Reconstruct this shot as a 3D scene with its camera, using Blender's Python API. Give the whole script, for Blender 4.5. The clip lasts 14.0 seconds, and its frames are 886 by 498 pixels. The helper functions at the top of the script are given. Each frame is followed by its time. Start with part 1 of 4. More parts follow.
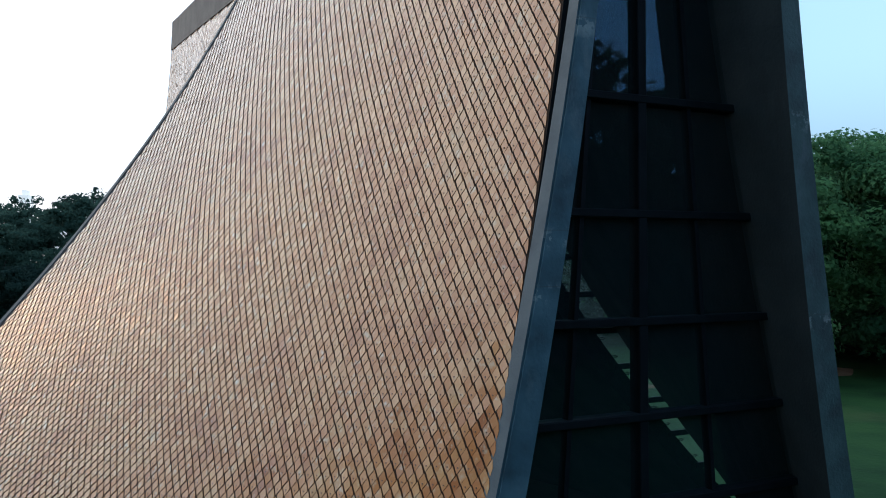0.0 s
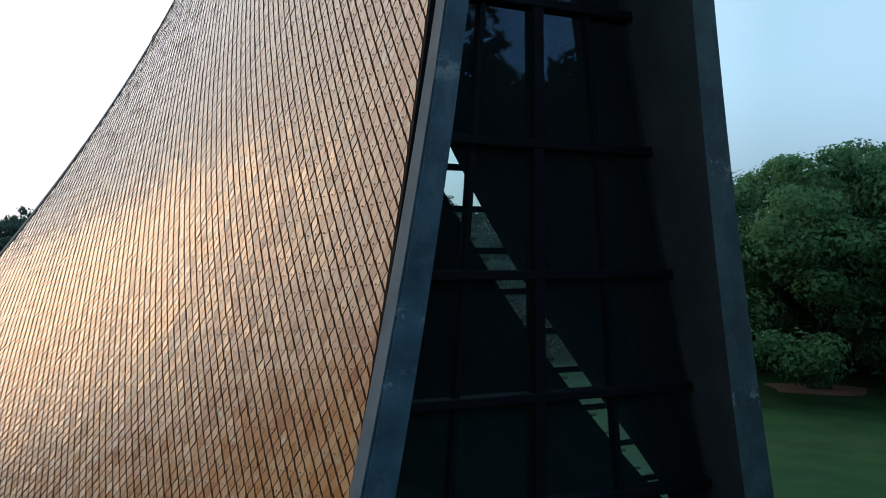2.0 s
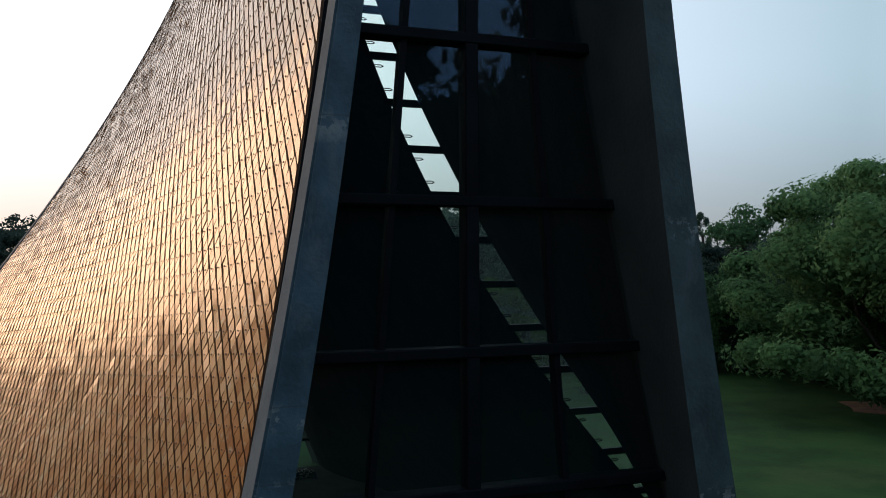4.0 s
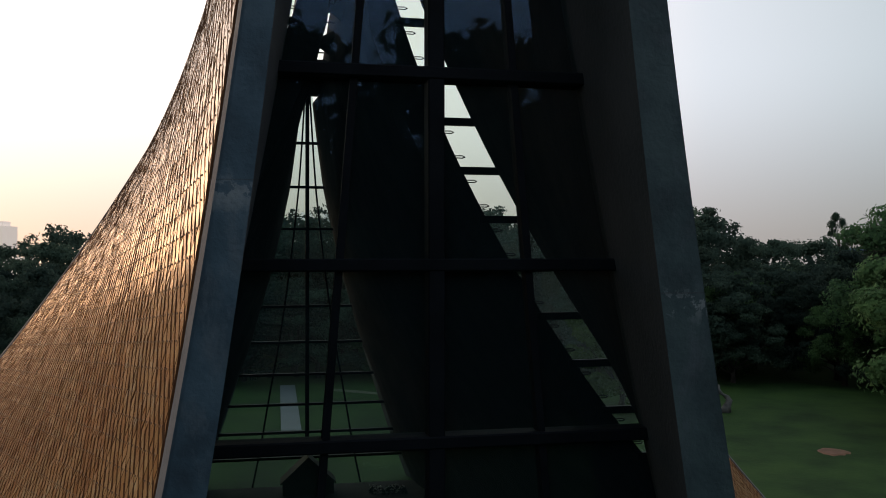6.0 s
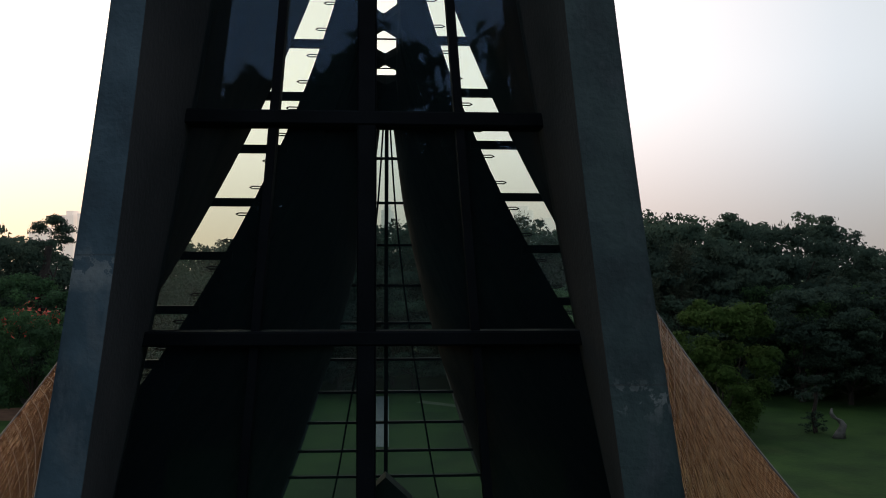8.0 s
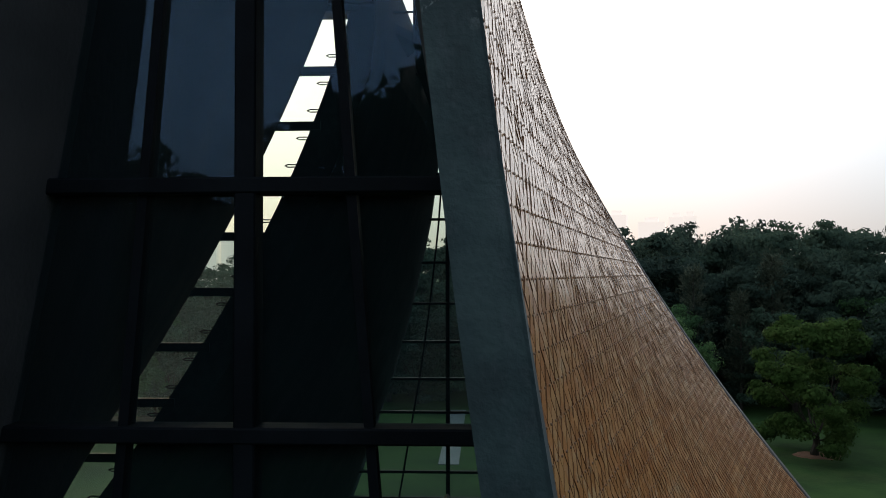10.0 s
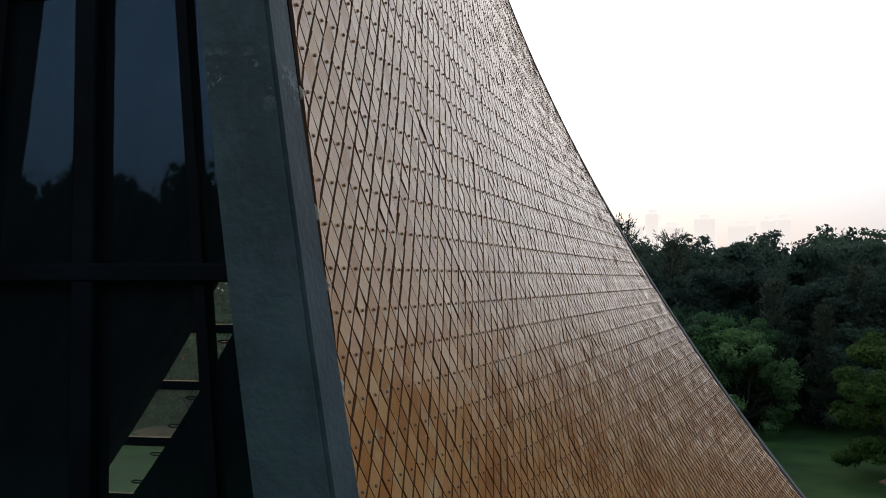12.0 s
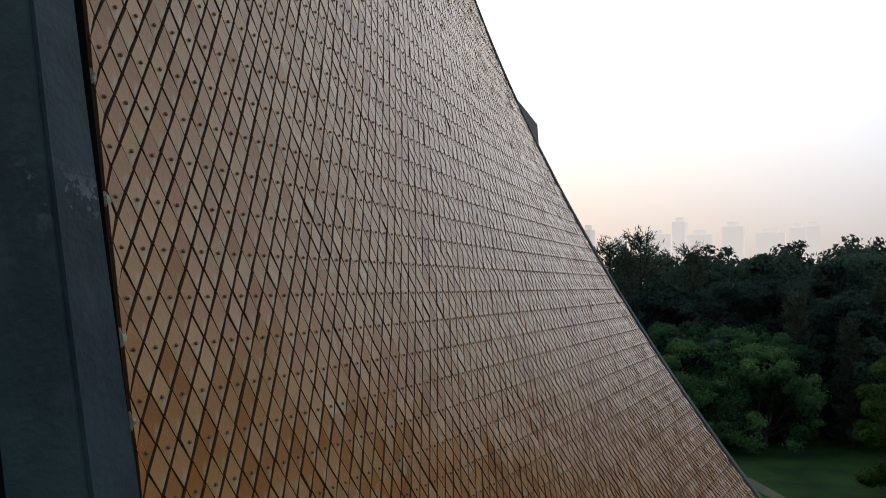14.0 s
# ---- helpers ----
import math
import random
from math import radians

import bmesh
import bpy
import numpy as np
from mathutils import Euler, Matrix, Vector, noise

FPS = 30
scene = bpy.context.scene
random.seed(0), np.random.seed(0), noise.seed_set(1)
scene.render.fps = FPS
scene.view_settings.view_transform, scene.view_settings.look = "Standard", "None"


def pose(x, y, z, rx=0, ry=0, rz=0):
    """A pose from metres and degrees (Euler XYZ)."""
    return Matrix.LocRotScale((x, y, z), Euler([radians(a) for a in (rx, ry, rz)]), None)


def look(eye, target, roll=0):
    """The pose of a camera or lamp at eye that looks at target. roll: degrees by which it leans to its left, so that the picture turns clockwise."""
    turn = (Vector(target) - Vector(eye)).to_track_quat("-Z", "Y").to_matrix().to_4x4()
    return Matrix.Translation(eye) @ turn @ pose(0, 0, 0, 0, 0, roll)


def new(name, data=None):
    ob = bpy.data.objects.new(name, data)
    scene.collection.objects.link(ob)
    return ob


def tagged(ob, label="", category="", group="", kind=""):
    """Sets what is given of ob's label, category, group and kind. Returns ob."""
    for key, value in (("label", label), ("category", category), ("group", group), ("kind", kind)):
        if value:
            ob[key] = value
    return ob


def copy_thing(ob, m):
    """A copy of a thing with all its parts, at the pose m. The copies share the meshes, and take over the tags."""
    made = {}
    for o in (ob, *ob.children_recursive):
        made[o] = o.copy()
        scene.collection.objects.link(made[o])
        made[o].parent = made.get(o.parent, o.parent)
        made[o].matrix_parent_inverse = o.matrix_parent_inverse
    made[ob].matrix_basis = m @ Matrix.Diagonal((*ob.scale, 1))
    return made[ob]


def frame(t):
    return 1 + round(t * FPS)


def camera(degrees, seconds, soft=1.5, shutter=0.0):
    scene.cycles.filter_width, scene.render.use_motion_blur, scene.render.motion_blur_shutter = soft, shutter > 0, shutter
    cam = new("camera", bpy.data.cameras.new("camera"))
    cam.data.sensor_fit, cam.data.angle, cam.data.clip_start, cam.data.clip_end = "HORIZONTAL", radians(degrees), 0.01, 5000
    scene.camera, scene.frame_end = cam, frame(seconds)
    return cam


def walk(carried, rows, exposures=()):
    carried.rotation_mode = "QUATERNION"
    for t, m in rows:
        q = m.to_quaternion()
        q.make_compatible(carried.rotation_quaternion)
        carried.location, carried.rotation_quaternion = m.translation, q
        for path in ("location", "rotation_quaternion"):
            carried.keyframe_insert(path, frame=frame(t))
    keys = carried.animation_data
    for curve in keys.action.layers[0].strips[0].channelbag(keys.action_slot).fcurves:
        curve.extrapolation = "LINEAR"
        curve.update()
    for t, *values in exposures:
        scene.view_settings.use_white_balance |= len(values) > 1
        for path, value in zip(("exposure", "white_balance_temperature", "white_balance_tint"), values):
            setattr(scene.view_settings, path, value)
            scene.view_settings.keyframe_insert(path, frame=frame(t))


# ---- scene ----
cam = camera(55.2, 14.0, soft=1.0)
EXPOSURE = [(0, 0.22, 5550, 2), (1.5, 0.05, 5650, 2), (3.5, -0.19, 6350, 8), (6, -0.38, 7600, 18), (7.5, -0.38, 7800, 18), (10, 0.04, 7400, 13), (11.5, 0.09, 7300, 13), (14, -0.41, 7150, 12)]
PATH = [
    (0, (-6.668, -8.11, 6.26), (-5.777, -6.319, 6.289), -0.2),
    (0.5, (-6.142, -8.015, 6.416), (-5.268, -6.217, 6.449), -0.2),
    (1, (-5.656, -7.931, 6.577), (-4.785, -6.131, 6.611), -0.3),
    (1.5, (-5.165, -7.848, 6.723), (-4.307, -6.042, 6.765), -0.1),
    (2, (-4.667, -7.755, 6.916), (-3.828, -5.94, 6.956), -0.2),
    (2.5, (-4.187, -7.669, 7.111), (-3.381, -5.839, 7.148), -0.1),
    (3, (-3.71, -7.56, 7.284), (-2.954, -5.708, 7.317), -0.1),
    (3.5, (-3.284, -7.44, 7.446), (-2.565, -5.575, 7.484), -0.2),
    (6, (-1.22, -6.579, 8.212), (-0.836, -4.617, 8.246), -0.1),
    (6.5, (-0.87, -6.415, 8.338), (-0.558, -4.44, 8.374), -0.0),
    (7, (-0.506, -6.216, 8.454), (-0.27, -4.23, 8.493), -0.2),
    (7.5, (-0.17, -6.035, 8.565), (0.008, -4.044, 8.608), 0.0),
    (10, (1.432, -5.113, 9.162), (1.337, -3.116, 9.222), -0.1),
    (10.5, (1.716, -4.887, 9.31), (1.568, -2.893, 9.362), 0.3),
    (11, (2.022, -4.711, 9.41), (1.82, -2.723, 9.471), 0.2),
    (11.5, (2.296, -4.496, 9.52), (2.047, -2.513, 9.588), 0.1),
    (12, (2.568, -4.291, 9.663), (2.276, -2.314, 9.735), 0.0),
    (12.5, (2.848, -4.064, 9.818), (2.511, -2.094, 9.896), -0.0),
    (13, (3.15, -3.846, 9.976), (2.784, -1.882, 10.06), -0.0),
    (13.5, (3.259, -3.721, 10.072), (2.897, -1.757, 10.163), -0.3),
    (14, (3.24, -3.673, 10.127), (2.888, -1.707, 10.221), -0.4),
]
walk(cam, [(t, look(eye, target, roll)) for t, eye, target, roll in PATH], EXPOSURE)

# ---- sky, sun ----
SUN_AZ, SUN_EL = -34.0, 6.5        # degrees from +y towards +x, above the horizon
_d = Vector((math.sin(radians(SUN_AZ)) * math.cos(radians(SUN_EL)), math.cos(radians(SUN_AZ)) * math.cos(radians(SUN_EL)), math.sin(radians(SUN_EL))))
world = bpy.data.worlds.new("dawn_sky")
scene.world = world
world.use_nodes = True
wt = world.node_tree
bg = wt.nodes["Background"]
sky = wt.nodes.new("ShaderNodeTexSky")
sky.sky_type = "NISHITA"
sky.sun_disc = False
sky.sun_elevation = radians(SUN_EL)
sky.sun_rotation = radians(SUN_AZ)
sky.air_density, sky.dust_density, sky.ozone_density = 1.0, 0.9, 4.5


def world_node(kind, **sockets):
    n = wt.nodes.new("ShaderNode" + kind)
    for name, value in sockets.items():
        n.inputs[name].default_value = value
    return n


# thin high cloud: brightest round the sun, blue-grey away from it
way = world_node("TexCoord")
dot = world_node("VectorMath")
dot.operation = "DOT_PRODUCT"
dot.inputs[1].default_value = _d
wt.links.new(way.outputs["Generated"], dot.inputs[0])
share = world_node("MapRange")
share.inputs["From Min"].default_value = -1.0
wt.links.new(dot.outputs["Value"], share.inputs["Value"])
ramp = world_node("ValToRGB")
cloud = [(0.0, (0.26, 0.33, 0.44)), (0.3, (0.25, 0.31, 0.4)), (0.5, (0.2, 0.262, 0.32)), (0.595, (0.185, 0.25, 0.29)), (0.735, (0.31, 0.375, 0.44)), (0.825, (0.47, 0.5, 0.55)), (0.93, (0.6, 0.575, 0.56)), (0.975, (0.68, 0.64, 0.6)), (0.992, (0.74, 0.68, 0.61)), (1.0, (0.84, 0.76, 0.66))]
while len(ramp.color_ramp.elements) < len(cloud):
    ramp.color_ramp.elements.new(0.5)
for e, (at, c) in zip(ramp.color_ramp.elements, cloud):
    e.position, e.color = at, (*c, 1)
wt.links.new(share.outputs["Result"], ramp.inputs["Fac"])
# a smoky layer that dims the sky towards the horizon
rise = world_node("SeparateXYZ")
wt.links.new(way.outputs["Generated"], rise.inputs[0])
band = world_node("MapRange")
band.interpolation_type = "SMOOTHSTEP"
band.inputs["From Min"].default_value, band.inputs["From Max"].default_value = -0.02, 0.23
wt.links.new(rise.outputs["Z"], band.inputs["Value"])
smoke = world_node("Mix")
smoke.data_type = "RGBA"
smoke.inputs["A"].default_value, smoke.inputs["B"].default_value = (0.54, 0.455, 0.415, 1), (1, 1, 1, 1)
wt.links.new(band.outputs["Result"], smoke.inputs["Factor"])
dim = world_node("Mix")
dim.data_type, dim.blend_type = "RGBA", "MULTIPLY"
dim.inputs["Factor"].default_value = 1.0
wt.links.new(ramp.outputs["Color"], dim.inputs["A"])
wt.links.new(smoke.outputs["Result"], dim.inputs["B"])
bright = world_node("VectorMath")
bright.operation = "SCALE"
bright.inputs["Scale"].default_value = 22.0
wt.links.new(dim.outputs["Result"], bright.inputs[0])
veil = world_node("Mix")
veil.data_type = "RGBA"
veil.inputs["Factor"].default_value = 0.85
wt.links.new(sky.outputs[0], veil.inputs["A"])
wt.links.new(bright.outputs[0], veil.inputs["B"])
wt.links.new(veil.outputs["Result"], bg.inputs[0])
bg.inputs[1].default_value = 0.15
sun = new("sun", bpy.data.lights.new("sun", "SUN"))
sun.data.energy, sun.data.angle, sun.data.color = 0.75, radians(26.0), (1.0, 0.5, 0.2)
sun.matrix_world = look(_d * 200, (0, 0, 0))

# ---- helpers for materials and meshes ----


def material(name, colours, rough=0.7, metal=0.0, scale=3.0, bump=0.0, bump_scale=40.0, island=0.0, obj=False, coat=0.0, spec=0.5, stain=None):
    """A principled material: a noise of colours, finer relief, a shift from piece to piece, and stains."""
    m = bpy.data.materials.new(name)
    m.use_nodes = True
    t = m.node_tree
    p = t.nodes["Principled BSDF"]
    p.inputs["Roughness"].default_value = rough
    p.inputs["Metallic"].default_value = metal
    p.inputs["Specular IOR Level"].default_value = spec
    p.inputs["Coat Weight"].default_value = coat
    p.inputs["Coat Roughness"].default_value, p.inputs["Coat IOR"].default_value = 0.2, 1.55
    co = t.nodes.new("ShaderNodeTexCoord")
    n = t.nodes.new("ShaderNodeTexNoise")
    n.inputs["Scale"].default_value, n.inputs["Detail"].default_value = scale, 8
    t.links.new(co.outputs["Object"], n.inputs["Vector"])
    ramp = t.nodes.new("ShaderNodeValToRGB")
    el = ramp.color_ramp.elements
    while len(el) < len(colours):
        el.new(0.5)
    for k, c in enumerate(colours):
        el[k].position = 0.3 + 0.4 * k / max(1, len(colours) - 1)
        el[k].color = (*c, 1)
    fac = n.outputs["Fac"]
    if island:
        g = t.nodes.new("ShaderNodeObjectInfo" if obj else "ShaderNodeNewGeometry")
        r = g.outputs["Random"] if obj else g.outputs["Random Per Island"]
        mix = t.nodes.new("ShaderNodeMix")
        mix.inputs["Factor"].default_value = island
        t.links.new(fac, mix.inputs["A"])
        mr = t.nodes.new("ShaderNodeMapRange")
        mr.inputs["To Min"].default_value, mr.inputs["To Max"].default_value = 0.22, 0.78
        t.links.new(r, mr.inputs["Value"])
        t.links.new(mr.outputs["Result"], mix.inputs["B"])
        fac = mix.outputs["Result"]
    t.links.new(fac, ramp.inputs["Fac"])
    colour = ramp.outputs["Color"]
    if stain:
        n2 = t.nodes.new("ShaderNodeTexNoise")
        n2.inputs["Scale"].default_value, n2.inputs["Detail"].default_value, n2.inputs["Roughness"].default_value = stain[1], 10, 0.7
        mp = t.nodes.new("ShaderNodeMapping")
        mp.inputs["Scale"].default_value = (1, 1, stain[2] if len(stain) > 2 else 1)
        t.links.new(co.outputs["Object"], mp.inputs["Vector"])
        t.links.new(mp.outputs["Vector"], n2.inputs["Vector"])
        r2 = t.nodes.new("ShaderNodeMapRange")
        r2.inputs["From Min"].default_value, r2.inputs["From Max"].default_value = 0.55, 0.75
        t.links.new(n2.outputs["Fac"], r2.inputs["Value"])
        mx = t.nodes.new("ShaderNodeMix")
        mx.data_type = "RGBA"
        t.links.new(r2.outputs["Result"], mx.inputs["Factor"])
        t.links.new(colour, mx.inputs["A"])
        mx.inputs["B"].default_value = (*stain[0], 1)
        colour = mx.outputs["Result"]
    t.links.new(colour, p.inputs["Base Color"])
    if bump:
        b = t.nodes.new("ShaderNodeBump")
        b.inputs["Strength"].default_value, b.inputs["Distance"].default_value = bump, 0.02
        n3 = t.nodes.new("ShaderNodeTexNoise")
        n3.inputs["Scale"].default_value, n3.inputs["Detail"].default_value = bump_scale, 6
        t.links.new(co.outputs["Object"], n3.inputs["Vector"])
        t.links.new(n3.outputs["Fac"], b.inputs["Height"])
        t.links.new(b.outputs["Normal"], p.inputs["Normal"])
    return m


def glass(name, tint=(0.78, 0.88, 0.86)):
    """Clear sheet: straight through, with a mirror gloss that grows at slanting views."""
    m = bpy.data.materials.new(name)
    m.use_nodes = True
    t = m.node_tree
    t.nodes.remove(t.nodes["Principled BSDF"])
    a, b, mix, fr = (t.nodes.new(k) for k in ("ShaderNodeBsdfTransparent", "ShaderNodeBsdfGlossy", "ShaderNodeMixShader", "ShaderNodeFresnel"))
    a.inputs["Color"].default_value = (*tint, 1)
    b.inputs["Roughness"].default_value = 0.01
    # the blue of the reflected sky is put into the gloss colour
    b.inputs["Color"].default_value = (0.34, 0.61, 0.9, 1)
    fr.inputs["IOR"].default_value = 1.5
    t.links.new(fr.outputs[0], mix.inputs[0])
    t.links.new(a.outputs[0], mix.inputs[1])
    t.links.new(b.outputs[0], mix.inputs[2])
    t.links.new(mix.outputs[0], t.nodes["Material Output"].inputs["Surface"])
    return m


TILE_TONES = [(0.27, 0.074, 0.011), (0.38, 0.13, 0.026), (0.43, 0.172, 0.05), (0.5, 0.24, 0.088), (0.4, 0.195, 0.07)]
TILE = material("glazed_tile", TILE_TONES, 0.5, scale=1.2, bump=0.2, bump_scale=60, island=0.42, coat=1.0, spec=0.35, stain=((0.5, 0.42, 0.28), 7.0))
TILE_PIECE = material("glazed_tile_piece", TILE_TONES, 0.5, scale=1.2, bump=0.2, bump_scale=60, island=0.42, obj=True, coat=1.0, spec=0.35, stain=((0.5, 0.42, 0.28), 7.0))
EDGE = material("unglazed_tile_edge", [(0.09, 0.034, 0.012), (0.14, 0.056, 0.019)], 0.85, scale=6)
KNOB = material("bronze_pin", [(0.13, 0.065, 0.035), (0.2, 0.11, 0.06)], 0.45, scale=8)
GROUT = material("dark_joint", [(0.026, 0.0105, 0.004), (0.042, 0.018, 0.007)], 0.9, scale=6)
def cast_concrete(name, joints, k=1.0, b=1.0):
    """Weathered grey concrete, the sky's blue put into its tone, with chalky smears round its casting joints at the
    given heights.
    """
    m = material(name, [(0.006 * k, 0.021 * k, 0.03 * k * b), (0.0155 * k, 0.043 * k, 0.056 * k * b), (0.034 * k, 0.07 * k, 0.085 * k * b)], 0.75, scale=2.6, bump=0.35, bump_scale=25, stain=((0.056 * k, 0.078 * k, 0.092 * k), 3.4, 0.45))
    t = m.node_tree
    p = t.nodes["Principled BSDF"]
    colour = p.inputs["Base Color"].links[0].from_socket

    def calc(op, a, b):
        n = t.nodes.new("ShaderNodeMath")
        n.operation = op
        for k, v in ((0, a), (1, b)):
            if isinstance(v, (int, float)):
                n.inputs[k].default_value = v
            else:
                t.links.new(v, n.inputs[k])
        return n.outputs[0]
    co = t.nodes.new("ShaderNodeTexCoord")
    sep = t.nodes.new("ShaderNodeSeparateXYZ")
    t.links.new(co.outputs["Object"], sep.inputs[0])
    no = t.nodes.new("ShaderNodeTexNoise")
    no.inputs["Scale"].default_value, no.inputs["Detail"].default_value, no.inputs["Roughness"].default_value = 6.0, 9, 0.68
    t.links.new(co.outputs["Object"], no.inputs["Vector"])
    wob = calc("MULTIPLY", calc("SUBTRACT", no.outputs["Fac"], 0.5), 0.35)
    smear, line = 0.0, 0.0
    for z in joints:
        d = calc("ABSOLUTE", calc("SUBTRACT", calc("ADD", sep.outputs["Z"], wob), z - 0.06), 0.0)
        smear = calc("MAXIMUM", smear, calc("SUBTRACT", 1.0, calc("DIVIDE", d, 0.13)))
        e = calc("ABSOLUTE", calc("SUBTRACT", calc("ADD", sep.outputs["Z"], calc("MULTIPLY", wob, 0.03)), z), 0.0)
        line = calc("MAXIMUM", line, calc("MULTIPLY", calc("LESS_THAN", e, 0.005), 0.4))
    mask = calc("MULTIPLY", calc("MAXIMUM", smear, 0.0), calc("MULTIPLY", calc("GREATER_THAN", no.outputs["Fac"], 0.53), 0.45))
    for f, c in ((mask, (0.24, 0.265, 0.27)), (line, (0.02, 0.022, 0.024))):
        mx = t.nodes.new("ShaderNodeMix")
        mx.data_type = "RGBA"
        t.links.new(f, mx.inputs["Factor"])
        t.links.new(colour, mx.inputs["A"])
        mx.inputs["B"].default_value = (*c, 1)
        colour = mx.outputs["Result"]
    t.links.new(colour, p.inputs["Base Color"])
    return m


# west lighter, east darker: the light on each side is put into the tone
CONCRETE = {-1: cast_concrete("weathered_concrete_lit_west", (8.75, 6.57, 6.0, 3.4), 1.2, 1.1), 1: cast_concrete("weathered_concrete_shade_east", (10.55, 8.0, 5.6, 3.0), 0.8, 0.86)}
# side strips: east darker, west paler, with the side light put into the colours
STRIP_EAST = cast_concrete("weathered_strip_shade_east", (10.55, 8.0, 5.6, 3.0), 0.66, 1.0)
STRIP = material("cement_strip_lit_west", [(0.085, 0.088, 0.092), (0.12, 0.122, 0.125), (0.15, 0.15, 0.147)], 0.85, scale=2.0, bump=0.4, bump_scale=40, stain=((0.13, 0.13, 0.125), 5.0, 0.4))
# streaked reveal concrete, darkened to carry the recess's shade
REVEAL = material("reveal_shade_concrete", [(0.016, 0.02, 0.022), (0.027, 0.031, 0.034), (0.042, 0.044, 0.046)], 0.8, scale=1.2, bump=0.3, bump_scale=25, stain=((0.02, 0.02, 0.02), 1.2, 0.15))
MORTAR = material("crumbling_mortar", [(0.25, 0.22, 0.16), (0.45, 0.4, 0.3)], 0.9, scale=14, bump=0.6, bump_scale=50)
# shade of the gaps, put in as near-black front end faces of the walls
GAP_SHADE = material("gap_shade_black", [(0.006, 0.008, 0.01), (0.012, 0.014, 0.016)], 0.9, scale=8, bump=0.2, spec=0.1)
# far darker than plain concrete: the interior's shade is put into the colour
INNER = material("inner_shade_concrete", [(0.02, 0.019, 0.02), (0.04, 0.034, 0.032)], 0.9, scale=1.0, bump=0.4, bump_scale=12, spec=0.04)
STEEL = material("dark_painted_steel", [(0.0022, 0.0038, 0.0055), (0.0045, 0.007, 0.0095)], 0.55, scale=4, bump=0.1, spec=0.06)
CAPPING = material("dark_concrete_cap", [(0.06, 0.06, 0.062), (0.1, 0.098, 0.096)], 0.8, scale=1.5, bump=0.3, stain=((0.035, 0.035, 0.035), 1.5, 0.2))
GLASS = glass("window_glass")
SLOT_GLASS = glass("haze_film_glass", (0.8, 0.88, 0.84))
_t = SLOT_GLASS.node_tree                      # a pale translucent film puts in the haze behind the narrow panes
_d0, _mx = _t.nodes.new("ShaderNodeBsdfTranslucent"), _t.nodes.new("ShaderNodeMixShader")
_d0.inputs["Color"].default_value = (0.62, 0.8, 0.8, 1)
_mx.inputs[0].default_value = 0.07
_o = _t.nodes["Material Output"].inputs["Surface"]
_t.links.new(_o.links[0].from_socket, _mx.inputs[1])
_t.links.new(_d0.outputs[0], _mx.inputs[2])
_t.links.new(_mx.outputs[0], _o)
_t = GLASS.node_tree                           # a thin teal film on the large panes puts in the lift of reflected sky
_d1, _m1 = _t.nodes.new("ShaderNodeBsdfDiffuse"), _t.nodes.new("ShaderNodeMixShader")
_d1.inputs["Color"].default_value = (0.22, 0.43, 0.5, 1)
_m1.inputs[0].default_value = 0.018
_o = _t.nodes["Material Output"].inputs["Surface"]
_t.links.new(_o.links[0].from_socket, _m1.inputs[1])
_t.links.new(_d1.outputs[0], _m1.inputs[2])
_t.links.new(_m1.outputs[0], _o)
# the far panes carry the same painted haze, thinner, under a darker tint
FAR_GLASS = SLOT_GLASS.copy()
FAR_GLASS.name = "thinly_dusty_glass"
for _n in FAR_GLASS.node_tree.nodes:
    if _n.type == "MIX_SHADER" and not _n.inputs[0].is_linked:
        _n.inputs[0].default_value = 0.012
    if _n.type == "BSDF_TRANSPARENT":
        _n.inputs["Color"].default_value = (0.56, 0.69, 0.7, 1)
GRASS = material("lawn_grass", [(0.006, 0.025, 0.006), (0.0125, 0.042, 0.0095), (0.02, 0.055, 0.012)], 0.9, scale=0.35, bump=0.8, bump_scale=5, stain=((0.036, 0.06, 0.018), 0.08), spec=0.15)
LEAF = material("broad_leaf", [(0.025, 0.065, 0.03), (0.052, 0.12, 0.048), (0.09, 0.18, 0.066)], 0.75, scale=0.25, island=0.35, spec=0.05)
LEAF_DARK = material("dark_leaf", [(0.016, 0.033, 0.025), (0.03, 0.058, 0.043), (0.05, 0.086, 0.062)], 0.8, scale=0.2, island=0.3, spec=0.03)
OLIVE = material("olive_leaf", [(0.042, 0.072, 0.018), (0.078, 0.125, 0.03), (0.13, 0.185, 0.05)], 0.75, scale=0.5, island=0.35, spec=0.05)
